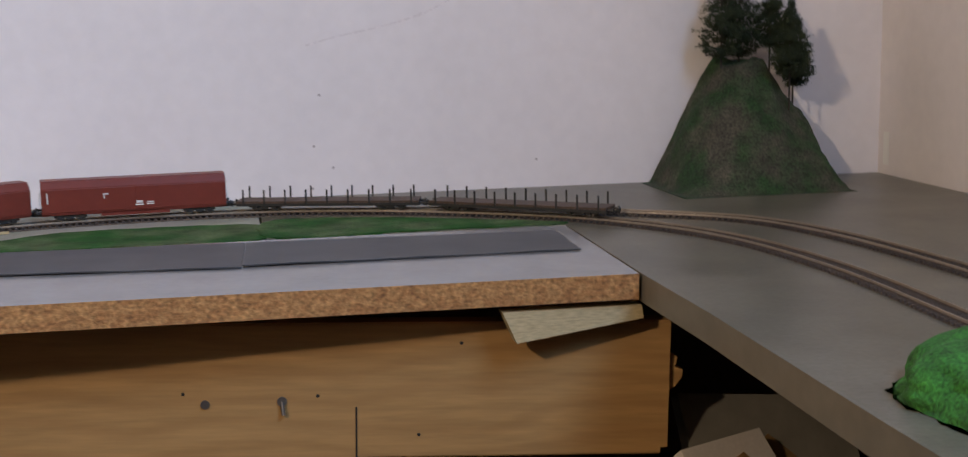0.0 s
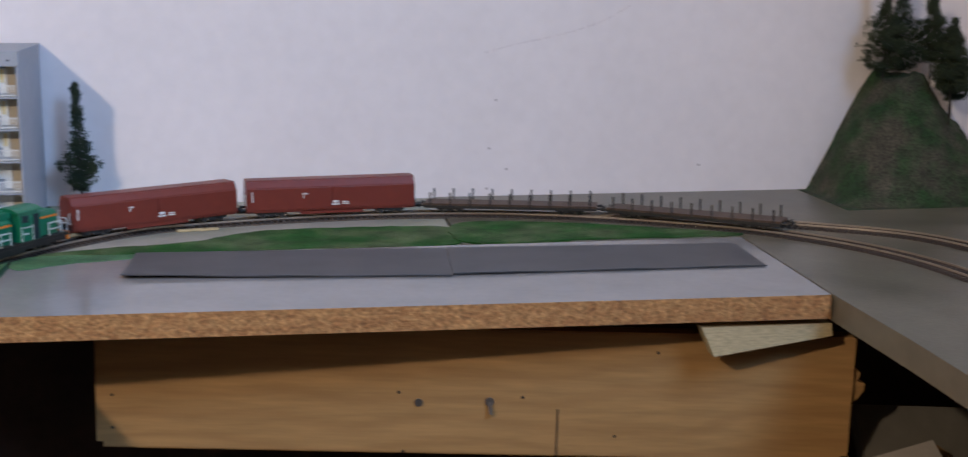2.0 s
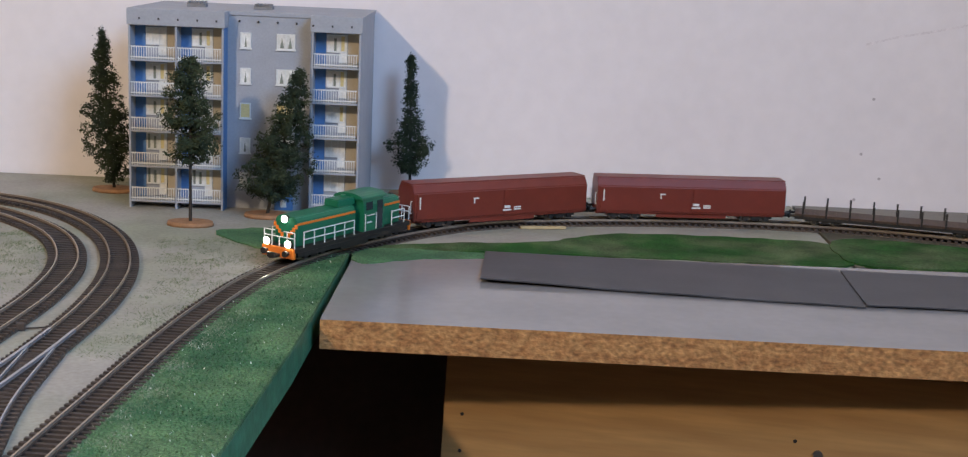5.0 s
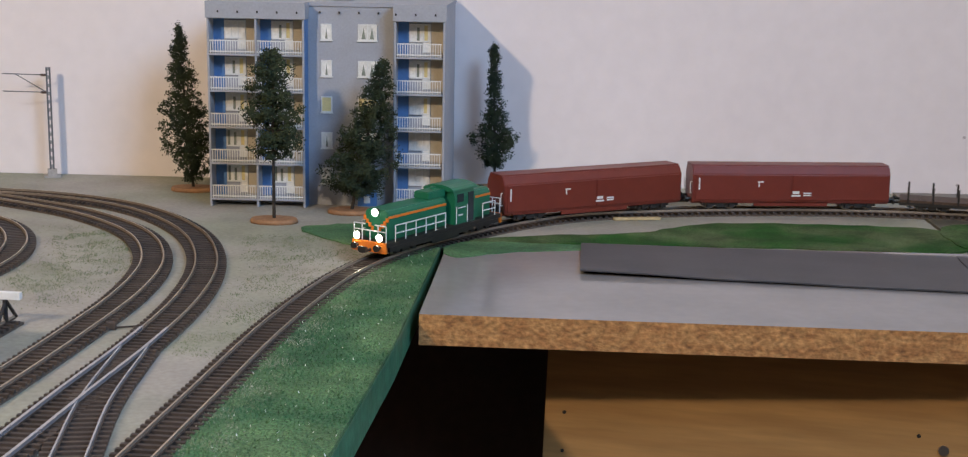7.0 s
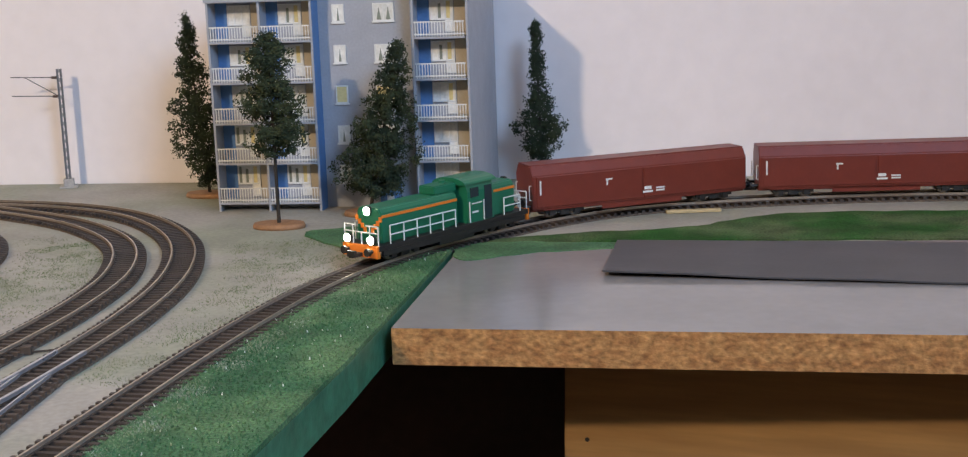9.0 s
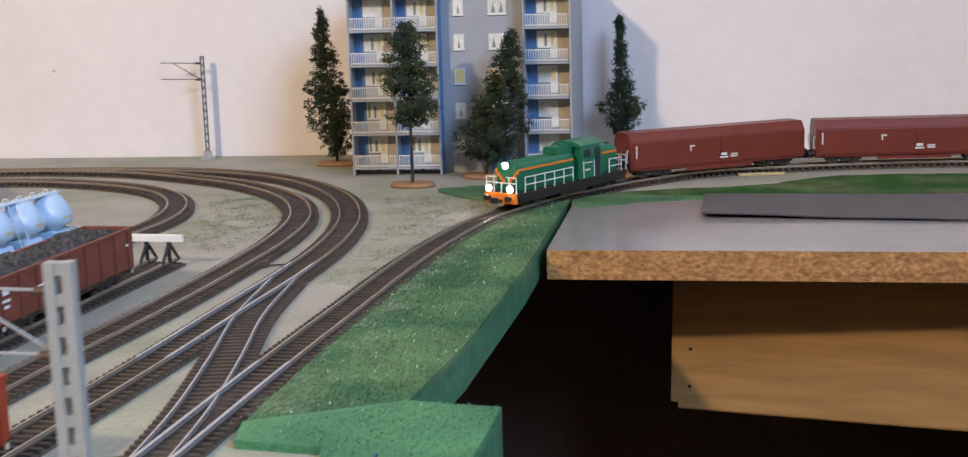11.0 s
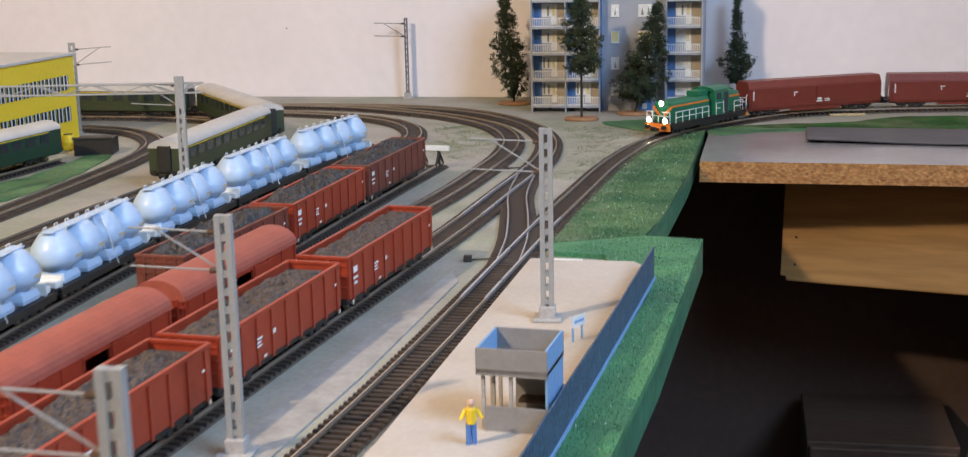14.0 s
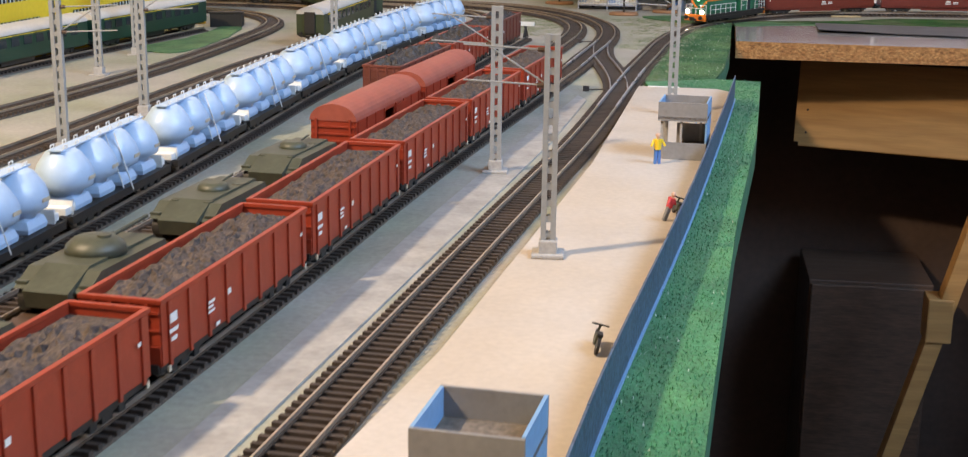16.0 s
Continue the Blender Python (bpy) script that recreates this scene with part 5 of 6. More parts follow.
# ---- trees ----
def tree(name, label, height, crown, leaf, seed, clumps=900, trunk=0.0016, lean=(0, 0), disc=0.0, group="model trees", stems=()):
    """crown: (height, radius) pairs up the stem."""
    rnd = random.Random(seed)
    top = root(name, label, "model tree", group)
    bm = bmesh.new()
    rod(bm, (0, 0, 0.0), (lean[0] * 0.5, lean[1] * 0.5, height * 0.5), trunk, 8, trunk * 0.75)
    rod(bm, (lean[0] * 0.5, lean[1] * 0.5, height * 0.49), (lean[0], lean[1], height * 0.97), trunk * 0.75, 8, trunk * 0.15)
    z0, z1 = crown[0][0], crown[-1][0]

    def radius(z):
        for (a, ra), (b, rb) in zip(crown, crown[1:]):
            if a <= z <= b:
                return ra + (rb - ra) * (z - a) / (b - a)
        return 0.0

    for _ in range(34):
        z = z0 + (z1 - z0) * rnd.random() * 0.95
        a = rnd.random() * 6.283
        r = radius(z) * 0.8
        cx, cy = lean[0] * z / height, lean[1] * z / height
        rod(bm, (cx, cy, z - r * 0.15), (cx + r * math.cos(a), cy + r * math.sin(a), z + r * 0.12), trunk * 0.3, 5, trunk * 0.08)
    part("trunk", bm, M_TRUNK, top)
    verts, faces = [], []
    made = 0
    while made < clumps:
        z = z0 + (z1 - z0) * rnd.random()
        rmax = radius(z)
        a = rnd.random() * 6.283
        wob = 0.42 + 1.55 * noise.noise((math.cos(a) * 1.9 + seed, math.sin(a) * 1.9, z * 85))
        if wob < 0.3:
            continue
        if rnd.random() > (rmax / 0.03) ** 1.0 + 0.12:
            continue
        r = rmax * (rnd.random() ** 0.5) * min(1.15, wob + 0.22)
        c = Vector((lean[0] * z / height + r * math.cos(a), lean[1] * z / height + r * math.sin(a), z + (rnd.random() - 0.5) * 0.003))
        made += 1
        for _ in range(20):
            o = c + Vector((rnd.gauss(0, 1), rnd.gauss(0, 1), rnd.gauss(0, 0.8))) * 0.0017
            u = Vector((rnd.gauss(0, 1), rnd.gauss(0, 1), rnd.gauss(0, 1))).normalized()
            v = u.orthogonal().normalized()
            s = 0.0005 + rnd.random() * 0.0008
            i = len(verts)
            verts += [o + u * s, o + v * s * 0.7, o - u * s, o - v * s * 0.7]
            faces.append((i, i + 1, i + 2, i + 3))
    me = bpy.data.meshes.new("crown")
    me.from_pydata([tuple(p) for p in verts], [], faces)
    me.materials.append(leaf)
    shared("crown", me, top)
    if disc:
        bm = bmesh.new()
        lathe(bm, [(disc, 0.0), (disc * 1.02, 0.002), (disc * 0.96, 0.0042)], 18, Matrix.Diagonal((1.25, 0.8, 1, 1)))
        part("wooden_foot", bm, M_DISC, top, "raw wooden disc foot")
    return top


t1 = tree("model_tree", "slim dark green tree on a wooden disc foot", 0.155, [(0.058, 0.016), (0.072, 0.026), (0.095, 0.027), (0.115, 0.023), (0.138, 0.018), (0.155, 0.004)], M_LEAF2, 5, 900, disc=0.017)
t1.matrix_basis = pose(-0.341, 1.470, 0)
t2 = tree("model_tree", "tall dark conifer with a bushy lower side", 0.145, [(0.018, 0.022), (0.040, 0.034), (0.060, 0.028), (0.090, 0.020), (0.120, 0.012), (0.145, 0.002)], M_LEAF, 8, 1300, lean=(0.030, 0), disc=0.017)
t2.matrix_basis = pose(-0.279, 1.522, 0)
t3 = tree("model_tree", "thin ragged dark conifer beside the apartment block", 0.150, [(0.024, 0.008), (0.040, 0.021), (0.058, 0.024), (0.074, 0.012), (0.100, 0.007), (0.125, 0.005), (0.150, 0.002)], M_LEAF, 13, 700, lean=(-0.003, 0), disc=0.018)
t3.matrix_basis = pose(-0.150, 1.668, 0)
t4 = tree("model_tree", "ragged dark conifer on a wooden disc foot", 0.165, [(0.010, 0.008), (0.024, 0.020), (0.060, 0.026), (0.085, 0.022), (0.115, 0.014), (0.140, 0.009), (0.165, 0.002)], M_LEAF, 21, 1000, lean=(-0.012, 0), disc=0.018)
t4.matrix_basis = pose(-0.451, 1.622, 0)


M_SCUFF2 = mat("faint_scuff", (0.775, 0.73, 0.735), 0.9, grain=0.1, scale=300)

# ---- corner hill ----
hill = root("model_hill", "steep dark green flocked hill in the room corner", "model hill")
bm = bmesh.new()
NX, NY = 56, 44
grid = []
for j in range(NY + 1):
    row = []
    for i in range(NX + 1):
        u, v = i / NX, j / NY
        x, y = 0.736 + 0.213 * u, 1.545 + 0.156 * v
        ridge = min(1.0, max(0.0, (u - 0.06) / 0.42)) * min(1.0, max(0.0, (v - 0.05) / 0.70))
        right = 1.0 - 0.45 * max(0.0, (u - 0.66) / 0.24) if u < 0.90 else 0.55 * max(0.0, (1.0 - u) / 0.10)
        z = 0.150 * min(1.0, ridge * 1.08) ** 0.85 * right
        z += 0.012 * noise.noise((x * 22, y * 22, 1.0)) * min(1, ridge * 4) + 0.004 * noise.noise((x * 90, y * 90, 3.0)) * min(1, ridge * 4)
        row.append(bm.verts.new((x, y, max(0.0012, z))))
    grid.append(row)
for j in range(NY):
    for i in range(NX):
        bm.faces.new((grid[j][i], grid[j][i + 1], grid[j + 1][i + 1], grid[j + 1][i])).smooth = True
rim = [grid[0][i] for i in range(NX + 1)] + [grid[j][NX] for j in range(1, NY + 1)] + [grid[NY][i] for i in range(NX - 1, -1, -1)] + [grid[j][0] for j in range(NY - 1, 0, -1)]
low = [bm.verts.new((v.co.x, v.co.y, 0.001)) for v in rim]
for k in range(len(rim)):
    n = (k + 1) % len(rim)
    bm.faces.new((low[k], low[n], rim[n], rim[k]))
part("slope", bm, M_HILL, hill)
for k, (x, y, z, h, seed, shape) in enumerate(((0.822, 1.655, 0.146, 0.152, 31, 0), (0.850, 1.668, 0.146, 0.165, 32, 0), (0.882, 1.650, 0.135, 0.118, 33, 1), (0.896, 1.622, 0.095, 0.130, 34, 1), (0.918, 1.660, 0.085, 0.118, 35, 1))):
    if shape == 0:
        cr = [(0.014, 0.010), (0.026, 0.030), (0.055, 0.030), (0.075, 0.018), (0.095, 0.008), (h, 0.003)]
    else:
        cr = [(h * 0.32, 0.010), (h * 0.48, 0.026), (h * 0.7, 0.018), (h, 0.002)]
    tr = tree("model_tree", "dark green pine on the corner hill", h, cr, M_LEAF, seed, 1000, trunk=0.0013, group="trees on the hill")
    tr.matrix_basis = pose(x, y, z - 0.004)

# ---- green mound on the side board ----
mound = root("grass_mound", "bright green flocked foam mound on the grey board", "model hill")
bm = bmesh.new()
bmesh.ops.create_icosphere(bm, subdivisions=5, radius=1.0)
for v in bm.verts:
    n = 1 + 0.10 * noise.noise(v.co * 2.2) + 0.05 * noise.noise(v.co * 7) + 0.035 * noise.noise(v.co * 18)
    v.co = Vector((v.co.x * 0.085 * n, v.co.y * 0.085 * n, max(0.0, v.co.z) * 0.031 * n))
    v.co.z += 0.0011
for f in bm.faces:
    f.smooth = True
part("flock", bm, M_MOUND, mound)
mound.matrix_basis = pose(0.656, 0.730, 0) @ Matrix.Diagonal((1.10, 1.10, 1.3, 1))


# ---- platform furniture ----
def shelter(label, w, d, h):
    top = root("platform_shelter", label, "platform shelter", "platform shelters")
    t = 0.0012
    rz = h - 0.013
    bm = bmesh.new()
    box(bm, 0, w, 0, d, rz + 0.001, rz + 0.003)
    part("roof", bm, mat("gritty_brown_roof", (0.16, 0.135, 0.11), 0.9, grain=0.4, scale=500, blotch=0.3, bscale=60), top, "gritty brown sunken roof")
    for n, b, m in (("front_fascia", (0, w, 0, t), M_SHELTER), ("back_fascia", (0, w, d - t, d), M_SHELTER), ("side_fascia", (0, t, t, d - t), M_SHELBLUE)):
        part(n, box(bmesh.new(), *b, rz, h), m, top)
    part("side_wall", box(bmesh.new(), w - t, w, t, d - t, 0.0, h + 0.0004), M_SHELBLUE, top, "blue painted side wall")
    part("front_parapet", box(bmesh.new(), w * 0.12, w, 0, t, 0.0, 0.012), M_SHELTER, top)
    part("back_wall", box(bmesh.new(), w * 0.3, w - t, d - t, d, 0.0, 0.020), M_SHELTER, top)
    for x, y in ((0.002, 0.002), (0.002, d * 0.5), (0.002, d - 0.003), (w * 0.45, 0.002), (w * 0.78, d - 0.003), (w * 0.14, d * 0.28)):
        part("post", box(bmesh.new(), x, x + 0.0016, y, y + 0.0016, 0.0, rz + 0.0008), M_CONC, top)
    part("bench", box(bmesh.new(), w * 0.4, w - t, d * 0.72, d - t, 0.0055, 0.0068), M_DARKWOOD, top)
    return top


sh1 = shelter("grey card platform shelter with a blue side wall", 0.034, 0.036, 0.040)
sh1.matrix_basis = pose(-0.263, 0.352, 0.0111, 0, 0, -5)
copy_thing(sh1, pose(-0.3185, -0.248, 0.0111, 0, 0, -5))


def figure(name, label, shirt, legs, m):
    """A plain painted doll in one mesh."""
    bm = bmesh.new()
    for s in (-1, 1):
        rod(bm, (s * 0.0014, 0, 0.0), (s * 0.0011, 0, 0.0105), 0.0012, 8, 0.0014, mi=1)
        rod(bm, (s * 0.0026, 0, 0.0168), (s * 0.0050, -0.0012, 0.0125), 0.0009, 8, mi=0)
    rod(bm, (0, 0, 0.0100), (0, 0, 0.0172), 0.0023, 10, 0.0028, mi=0)
    rod(bm, (0, 0, 0.0170), (0, 0, 0.0185), 0.0009, 8, mi=2)
    t = bmesh.new()
    bmesh.ops.create_icosphere(t, subdivisions=2, radius=0.0018, matrix=Matrix.Translation((0, 0, 0.0198)))
    add(bm, t, 2)
    ob = tagged(link(name, bm, [shirt, legs, M_SKIN]), label, "toy figure", "toy figures")
    ob.matrix_basis = m
    return ob


figure("toy_figure", "tiny plastic doll in yellow top and blue trousers", M_YELLOW, M_JEANS, pose(-0.262, 0.334, 0.0111, 0, 0, 20))
figure("toy_figure", "tiny plastic doll in red top by a motorcycle", M_REDP, M_SHELTER, pose(-0.2535, 0.172, 0.0113, 14, 10, 60) @ Matrix.Scale(0.82, 4))


def motorcycle(label, m):
    top = root("model_motorcycle", label, "model motorcycle", "model motorcycles", m=m)
    for y in (-0.0065, 0.0065):
        bm = bmesh.new()
        rod(bm, (-0.0006, y, 0.0036), (0.0006, y, 0.0036), 0.0036, 16)
        part("wheel", bm, M_BLACK, top)
    bm = bmesh.new()
    rod(bm, (0, -0.0065, 0.0036), (0, 0.0005, 0.0065), 0.0007, 6)
    rod(bm, (0, 0.0065, 0.0036), (0, 0.0040, 0.0100), 0.0006, 6)
    box(bm, -0.0014, 0.0014, -0.003, 0.003, 0.0030, 0.0072, 0.0006)
    part("frame", bm, M_ARMY, top)
    part("seat", box(bmesh.new(), -0.0013, 0.0013, -0.0055, 0.0, 0.0074, 0.0086, 0.0004), M_BLACK, top)
    bm = bmesh.new()
    rod(bm, (-0.0038, 0.0038, 0.0100), (0.0038, 0.0038, 0.0100), 0.0004, 6)
    part("handlebar", bm, M_BLACK, top)


motorcycle("tiny dark model motorcycle leaning by the fence", pose(-0.2475, 0.186, 0.0113, 0, 18, 12))
motorcycle("tiny olive model motorcycle leaning by the fence", pose(-0.2775, -0.058, 0.0113, 0, 14, 6))
sign = root("station_sign", "small white station sign on two blue posts", "sign", m=pose(-0.233, 0.500, 0.0111, 0, 0, 62))
for x in (-0.0045, 0.0045):
    part("post", box(bmesh.new(), x - 0.0005, x + 0.0005, -0.0005, 0.0005, 0, 0.0145), M_SHELBLUE, sign)
part("board", box(bmesh.new(), -0.0065, 0.0065, -0.0011, -0.0006, 0.0085, 0.0145), M_WHITE, sign, "white sign board")
part("lettering", box(bmesh.new(), -0.0045, 0.0045, -0.0014, -0.0011, 0.0108, 0.0122), M_SHELBLUE, sign, "blue bar of unreadable lettering")
# White bar that draws the bright highlight along the platform's far edge.
stick = tagged(link("white_stick", box(bmesh.new(), -0.0145, 0.0145, -0.0007, 0.0007, 0.0, 0.0013, 0.0003), M_WHITE), "thin white bar standing in for the highlight on the platform's far edge", "stick")
stick.matrix_basis = pose(-0.2655, 0.6870, 0.0111, 0, 0, 0.5)

# fence of dark blue card panels
fence = root("platform_fence", "dark blue card fence with speckled panels along the platform", "fence")
FL = spline([(-0.30, -1.0), (-0.288, -0.45), (-0.2735, -0.165), (-0.2425, 0.156), (-0.220, 0.42), (-0.2035, 0.63), (-0.2005, 0.672)], 0.004)
n_panels = 14
per = math.ceil(len(FL) / n_panels)
for k in range(n_panels):
    piece = FL[k * per:min(len(FL), (k + 1) * per + 1)]
    if len(piece) < 2:
        continue
    bm = bmesh.new()
    sweep(bm, piece, -0.0005, 0.0005, 0.0, 0.0268 + 0.0004 * (k % 2))
    part("panel", bm, M_FENCE, fence)
bm = bmesh.new()
sweep(bm, FL, 0.0006, 0.0014, 0.004, 0.0062)
part("kerb", bm, M_SHELBLUE, fence, "pale blue strip at the fence foot")
# ---- yellow hall ----
hall = root("yellow_hall", "yellow engine hall model with long window bands", "model building", m=pose(-0.908, 1.250, 0, 0, 0, -4.5))
HL, HH = 0.80, 0.104
part("wall", box(bmesh.new(), -0.30, 0.0, -HL, 0.0, 0.0, HH, 0.0006), M_YELLOW, hall)
part("roof", box(bmesh.new(), -0.303, 0.003, -HL - 0.003, 0.003, HH, HH + 0.003, 0.0006), M_ROOF, hall, "pale grey flat roof")
bm = bmesh.new()
box(bm, -0.0002, 0.0010, -0.0065, 0.0065, 0.0, 0.0165)
hall_pane = mesh_of("window", bm, M_DKGLASS)
bm = bmesh.new()
box(bm, 0.0, 0.0018, -0.0006, 0.0006, 0.0, 0.0165)
hall_bar = mesh_of("mullion", bm, M_WHITE)
for band, z in enumerate((0.030, 0.066)):
    for k in range(40):
        y = -0.022 - k * 0.0155 - 0.07 * (k // 9)
        if y < -HL + 0.02:
            break
        wv = shared("window", hall_pane, hall, pose(0, y, z))
        for d in (-0.0035, 0.0035):
            shared("mullion", hall_bar, wv, pose(0, d, 0))

dock = root("loading_dock", "low black loading dock at the end of a siding", "loading dock", m=pose(-0.855, 1.184, 0.0002, 0, 0, 12))
part("platform", box(bmesh.new(), -0.021, 0.021, -0.017, 0.017, 0.0, 0.018, 0.0008), M_BLACK, dock)
part("kerb", box(bmesh.new(), -0.022, 0.022, -0.018, -0.015, 0.0178, 0.0205, 0.0005), M_BLACK, dock)
drum = root("yellow_drum", "small yellow drum standing beside the hall", "drum", m=pose(-0.899, 1.205, 0.0002))
bm = bmesh.new()
lathe(bm, [(0.0062, 0.0), (0.0066, 0.0008), (0.0062, 0.0016), (0.0062, 0.0085), (0.0066, 0.0092), (0.0062, 0.0100), (0.0062, 0.0170), (0.0058, 0.0178)], 18)
part("shell", bm, M_YELLOW, drum)
bm = bmesh.new()
lathe(bm, [(0.0054, 0.0176), (0.0054, 0.0183)], 18)
part("lid", bm, M_DARKWOOD, drum, "dark drum lid")

# ---- boards, cards and grass on the back shelf ----
def road_card(label, corners, lift):
    """A strip of card whose front edge curls up towards its first corner."""
    a, b, c, d = [Vector((*p, 0)) for p in corners]
    nu, nv = 40, 8
    bm = bmesh.new()
    rows = []
    for side in (0, 1):
        g = []
        for j in range(nv + 1):
            row = []
            for i in range(nu + 1):
                u, v = i / nu, j / nv
                p = a.lerp(b, u).lerp(d.lerp(c, u), v)
                z = 0.0019 + 0.0011 * side + lift * math.exp(-3.2 * u) * (1 - v) ** 2 + 0.0006 * (1 - v) ** 2 * math.sin(9 * u) ** 2
                row.append(bm.verts.new((p.x, p.y, z)))
            g.append(row)
        rows.append(g)
    for j in range(nv):
        for i in range(nu):
            for side in (0, 1):
                g = rows[side]
                q = (g[j][i], g[j][i + 1], g[j + 1][i + 1], g[j + 1][i])
                bm.faces.new(q if side else q[::-1])
    rim = lambda g: [g[0][i] for i in range(nu)] + [g[j][nu] for j in range(nv)] + [g[nv][i] for i in range(nu, 0, -1)] + [g[j][0] for j in range(nv, 0, -1)]
    lo, hi = rim(rows[0]), rim(rows[1])
    for k in range(len(lo)):
        n = (k + 1) % len(lo)
        bm.faces.new((lo[k], lo[n], hi[n], hi[k]))
    return tagged(link("road_card", bm, M_STRIP), label, "card strip", "road cards")


road_card("dark grey strip of road card curling off the board", [(-0.073, 1.289), (0.226, 1.258), (0.236, 1.384), (-0.069, 1.401)], 0.0032)
road_card("dark grey strip of road card beside another", [(0.2275, 1.2620), (0.529, 1.260), (0.534, 1.368), (0.2375, 1.3850)], 0.0012)


def patch(name, label, pts, z, material=None, seed=0):
    """A thin flocked patch with an uneven rim."""
    line = [Vector((x, y, 0)) for x, y in pts]
    out = []
    n = len(line)
    for i in range(n):
        a, b, c, d = line[i - 1], line[i], line[(i + 1) % n], line[(i + 2) % n]
        for k in range(8):
            t = k / 8
            p = 0.5 * (2 * b + (c - a) * t + (2 * a - 5 * b + 4 * c - d) * t * t + (3 * b - a - 3 * c + d) * t ** 3)
            out.append((p.x + 0.005 * noise.noise((p.x * 70, p.y * 70, seed)), p.y + 0.005 * noise.noise((p.x * 70, p.y * 70, seed + 9))))
    bm = bmesh.new()
    slab(bm, out, 0.0002, z)
    bmesh.ops.recalc_face_normals(bm, faces=bm.faces[:])
    return tagged(link(name, bm, material or M_GRASS), label, "grass", kind="structure")


M_PALEGRASS = mat("thin_faded_flock", (0.24, 0.265, 0.16), 0.9, grain=0.2, scale=420, blotch=0.2, bscale=22, color2=(0.145, 0.20, 0.085))
M_VERGE = mat("worn_green_verge", (0.34, 0.37, 0.28), 0.9, grain=0.2, scale=420, blotch=0.2, bscale=40, color2=(0.22, 0.30, 0.17))
# The verge's grey-green second colour partly stands in for glare at grazing angles.
M_GRASSDK = mat("dark_grass_flock", (0.024, 0.092, 0.018), 0.95, grain=0.45, scale=600, blotch=0.4, bscale=14, bump=0.8, color2=(0.095, 0.135, 0.060), spec=0.15)
patch("grass_lawn", "flocked green lawn before the apartment block", [(-0.312, 1.440), (-0.256, 1.470), (-0.203, 1.452), (-0.222, 1.408), (-0.252, 1.375)], 0.0014)
patch("grass_verge", "dark green flocked verge inside the curved track", [(-0.175, 1.402), (-0.10, 1.405), (0.03, 1.408), (0.14, 1.408), (0.252, 1.410), (0.2545, 1.50), (0.15, 1.515), (0.05, 1.505), (-0.02, 1.455), (-0.11, 1.432)], 0.0016, M_GRASSDK, 3)
patch("grass_verge", "dark green flocked verge on the side board", [(0.2645, 1.414), (0.40, 1.412), (0.55, 1.412), (0.545, 1.43), (0.46, 1.475), (0.36, 1.515), (0.2665, 1.52)], 0.0024, M_GRASSDK, 4)
patch("grass_fringe", "loose green flock spilled on the grey board", [(-0.172, 1.34), (-0.12, 1.365), (-0.03, 1.385), (0.02, 1.397), (-0.08, 1.398), (-0.174, 1.396)], 0.0021, M_GRASS, 5)
patch("grass_field", "bright green grass between two loop tracks", [(-0.818, 0.90), (-0.812, 1.05), (-0.83, 1.17), (-0.86, 1.22), (-0.855, 1.05), (-0.88, 0.93)], 0.0011, M_GRASS, 8)
bm = bmesh.new()
isl = [(-0.417, -0.5), (-0.385, -0.17), (-0.352, 0.2), (-0.330, 0.446), (-0.318, 0.66), (-0.345, 0.70), (-0.365, 0.66), (-0.388, 0.45), (-0.412, 0.2), (-0.440, -0.17), (-0.475, -0.5)]
slab(bm, [(x + (-0.017 if k < 5 else 0.017), y) for k, (x, y) in enumerate(isl)][:5] + [(-0.345, 0.69)] + [(x + 0.017, y) for x, y in isl[6:]], 0.0, 0.0011)
tagged(link("island_path", bm, M_ISLAND), "pale worn painted strip between two yard tracks", "ground strip", kind="structure")
scrap = tagged(link("wood_splinter", box(bmesh.new(), -0.022, 0.022, -0.0028, 0.0028, 0.0, 0.0025, 0.0006), M_SCRAP), "thin splinter of pale wood beside the track", "wood scrap")
scrap.matrix_basis = pose(-0.014, 1.522, 0.0003, 0, 0, 10)

# ---- woodwork under the layout ----
beam = root("wooden_beam", "thick pine plank fixed under the grey board", "beam")
beam.matrix_basis = pose(-0.0955, 1.2620, -0.0275, 0, 1.4, -7.9)
bm = box(bmesh.new(), 0.0, 0.684, 0.0, 0.022, -0.120, -0.0020)
bmesh.ops.bevel(bm, geom=[e for e in bm.edges if abs(e.verts[0].co.y - e.verts[1].co.y) > 0.01 and e.verts[0].co.z < -0.1], offset=0.006, segments=4, affect="EDGES")
bmesh.ops.bevel(bm, geom=[e for e in bm.edges if abs(e.verts[0].co.x - e.verts[1].co.x) > 0.3], offset=0.0015, segments=2, affect="EDGES")
part("plank", bm, M_WOOD, beam)
for x, z, r in ((0.290, -0.0710, 0.0038), (0.354, -0.0690, 0.0042)):
    bm = bmesh.new()
    rod(bm, (x, 0.001, z), (x, -0.0015, z), r, 12)
    if r > 0.004:
        rod(bm, (x, -0.001, z), (x + 0.0015, -0.0045, z - 0.011), 0.0017, 8)
    part("screw", bm, M_STEEL, beam, "dull steel screw head")
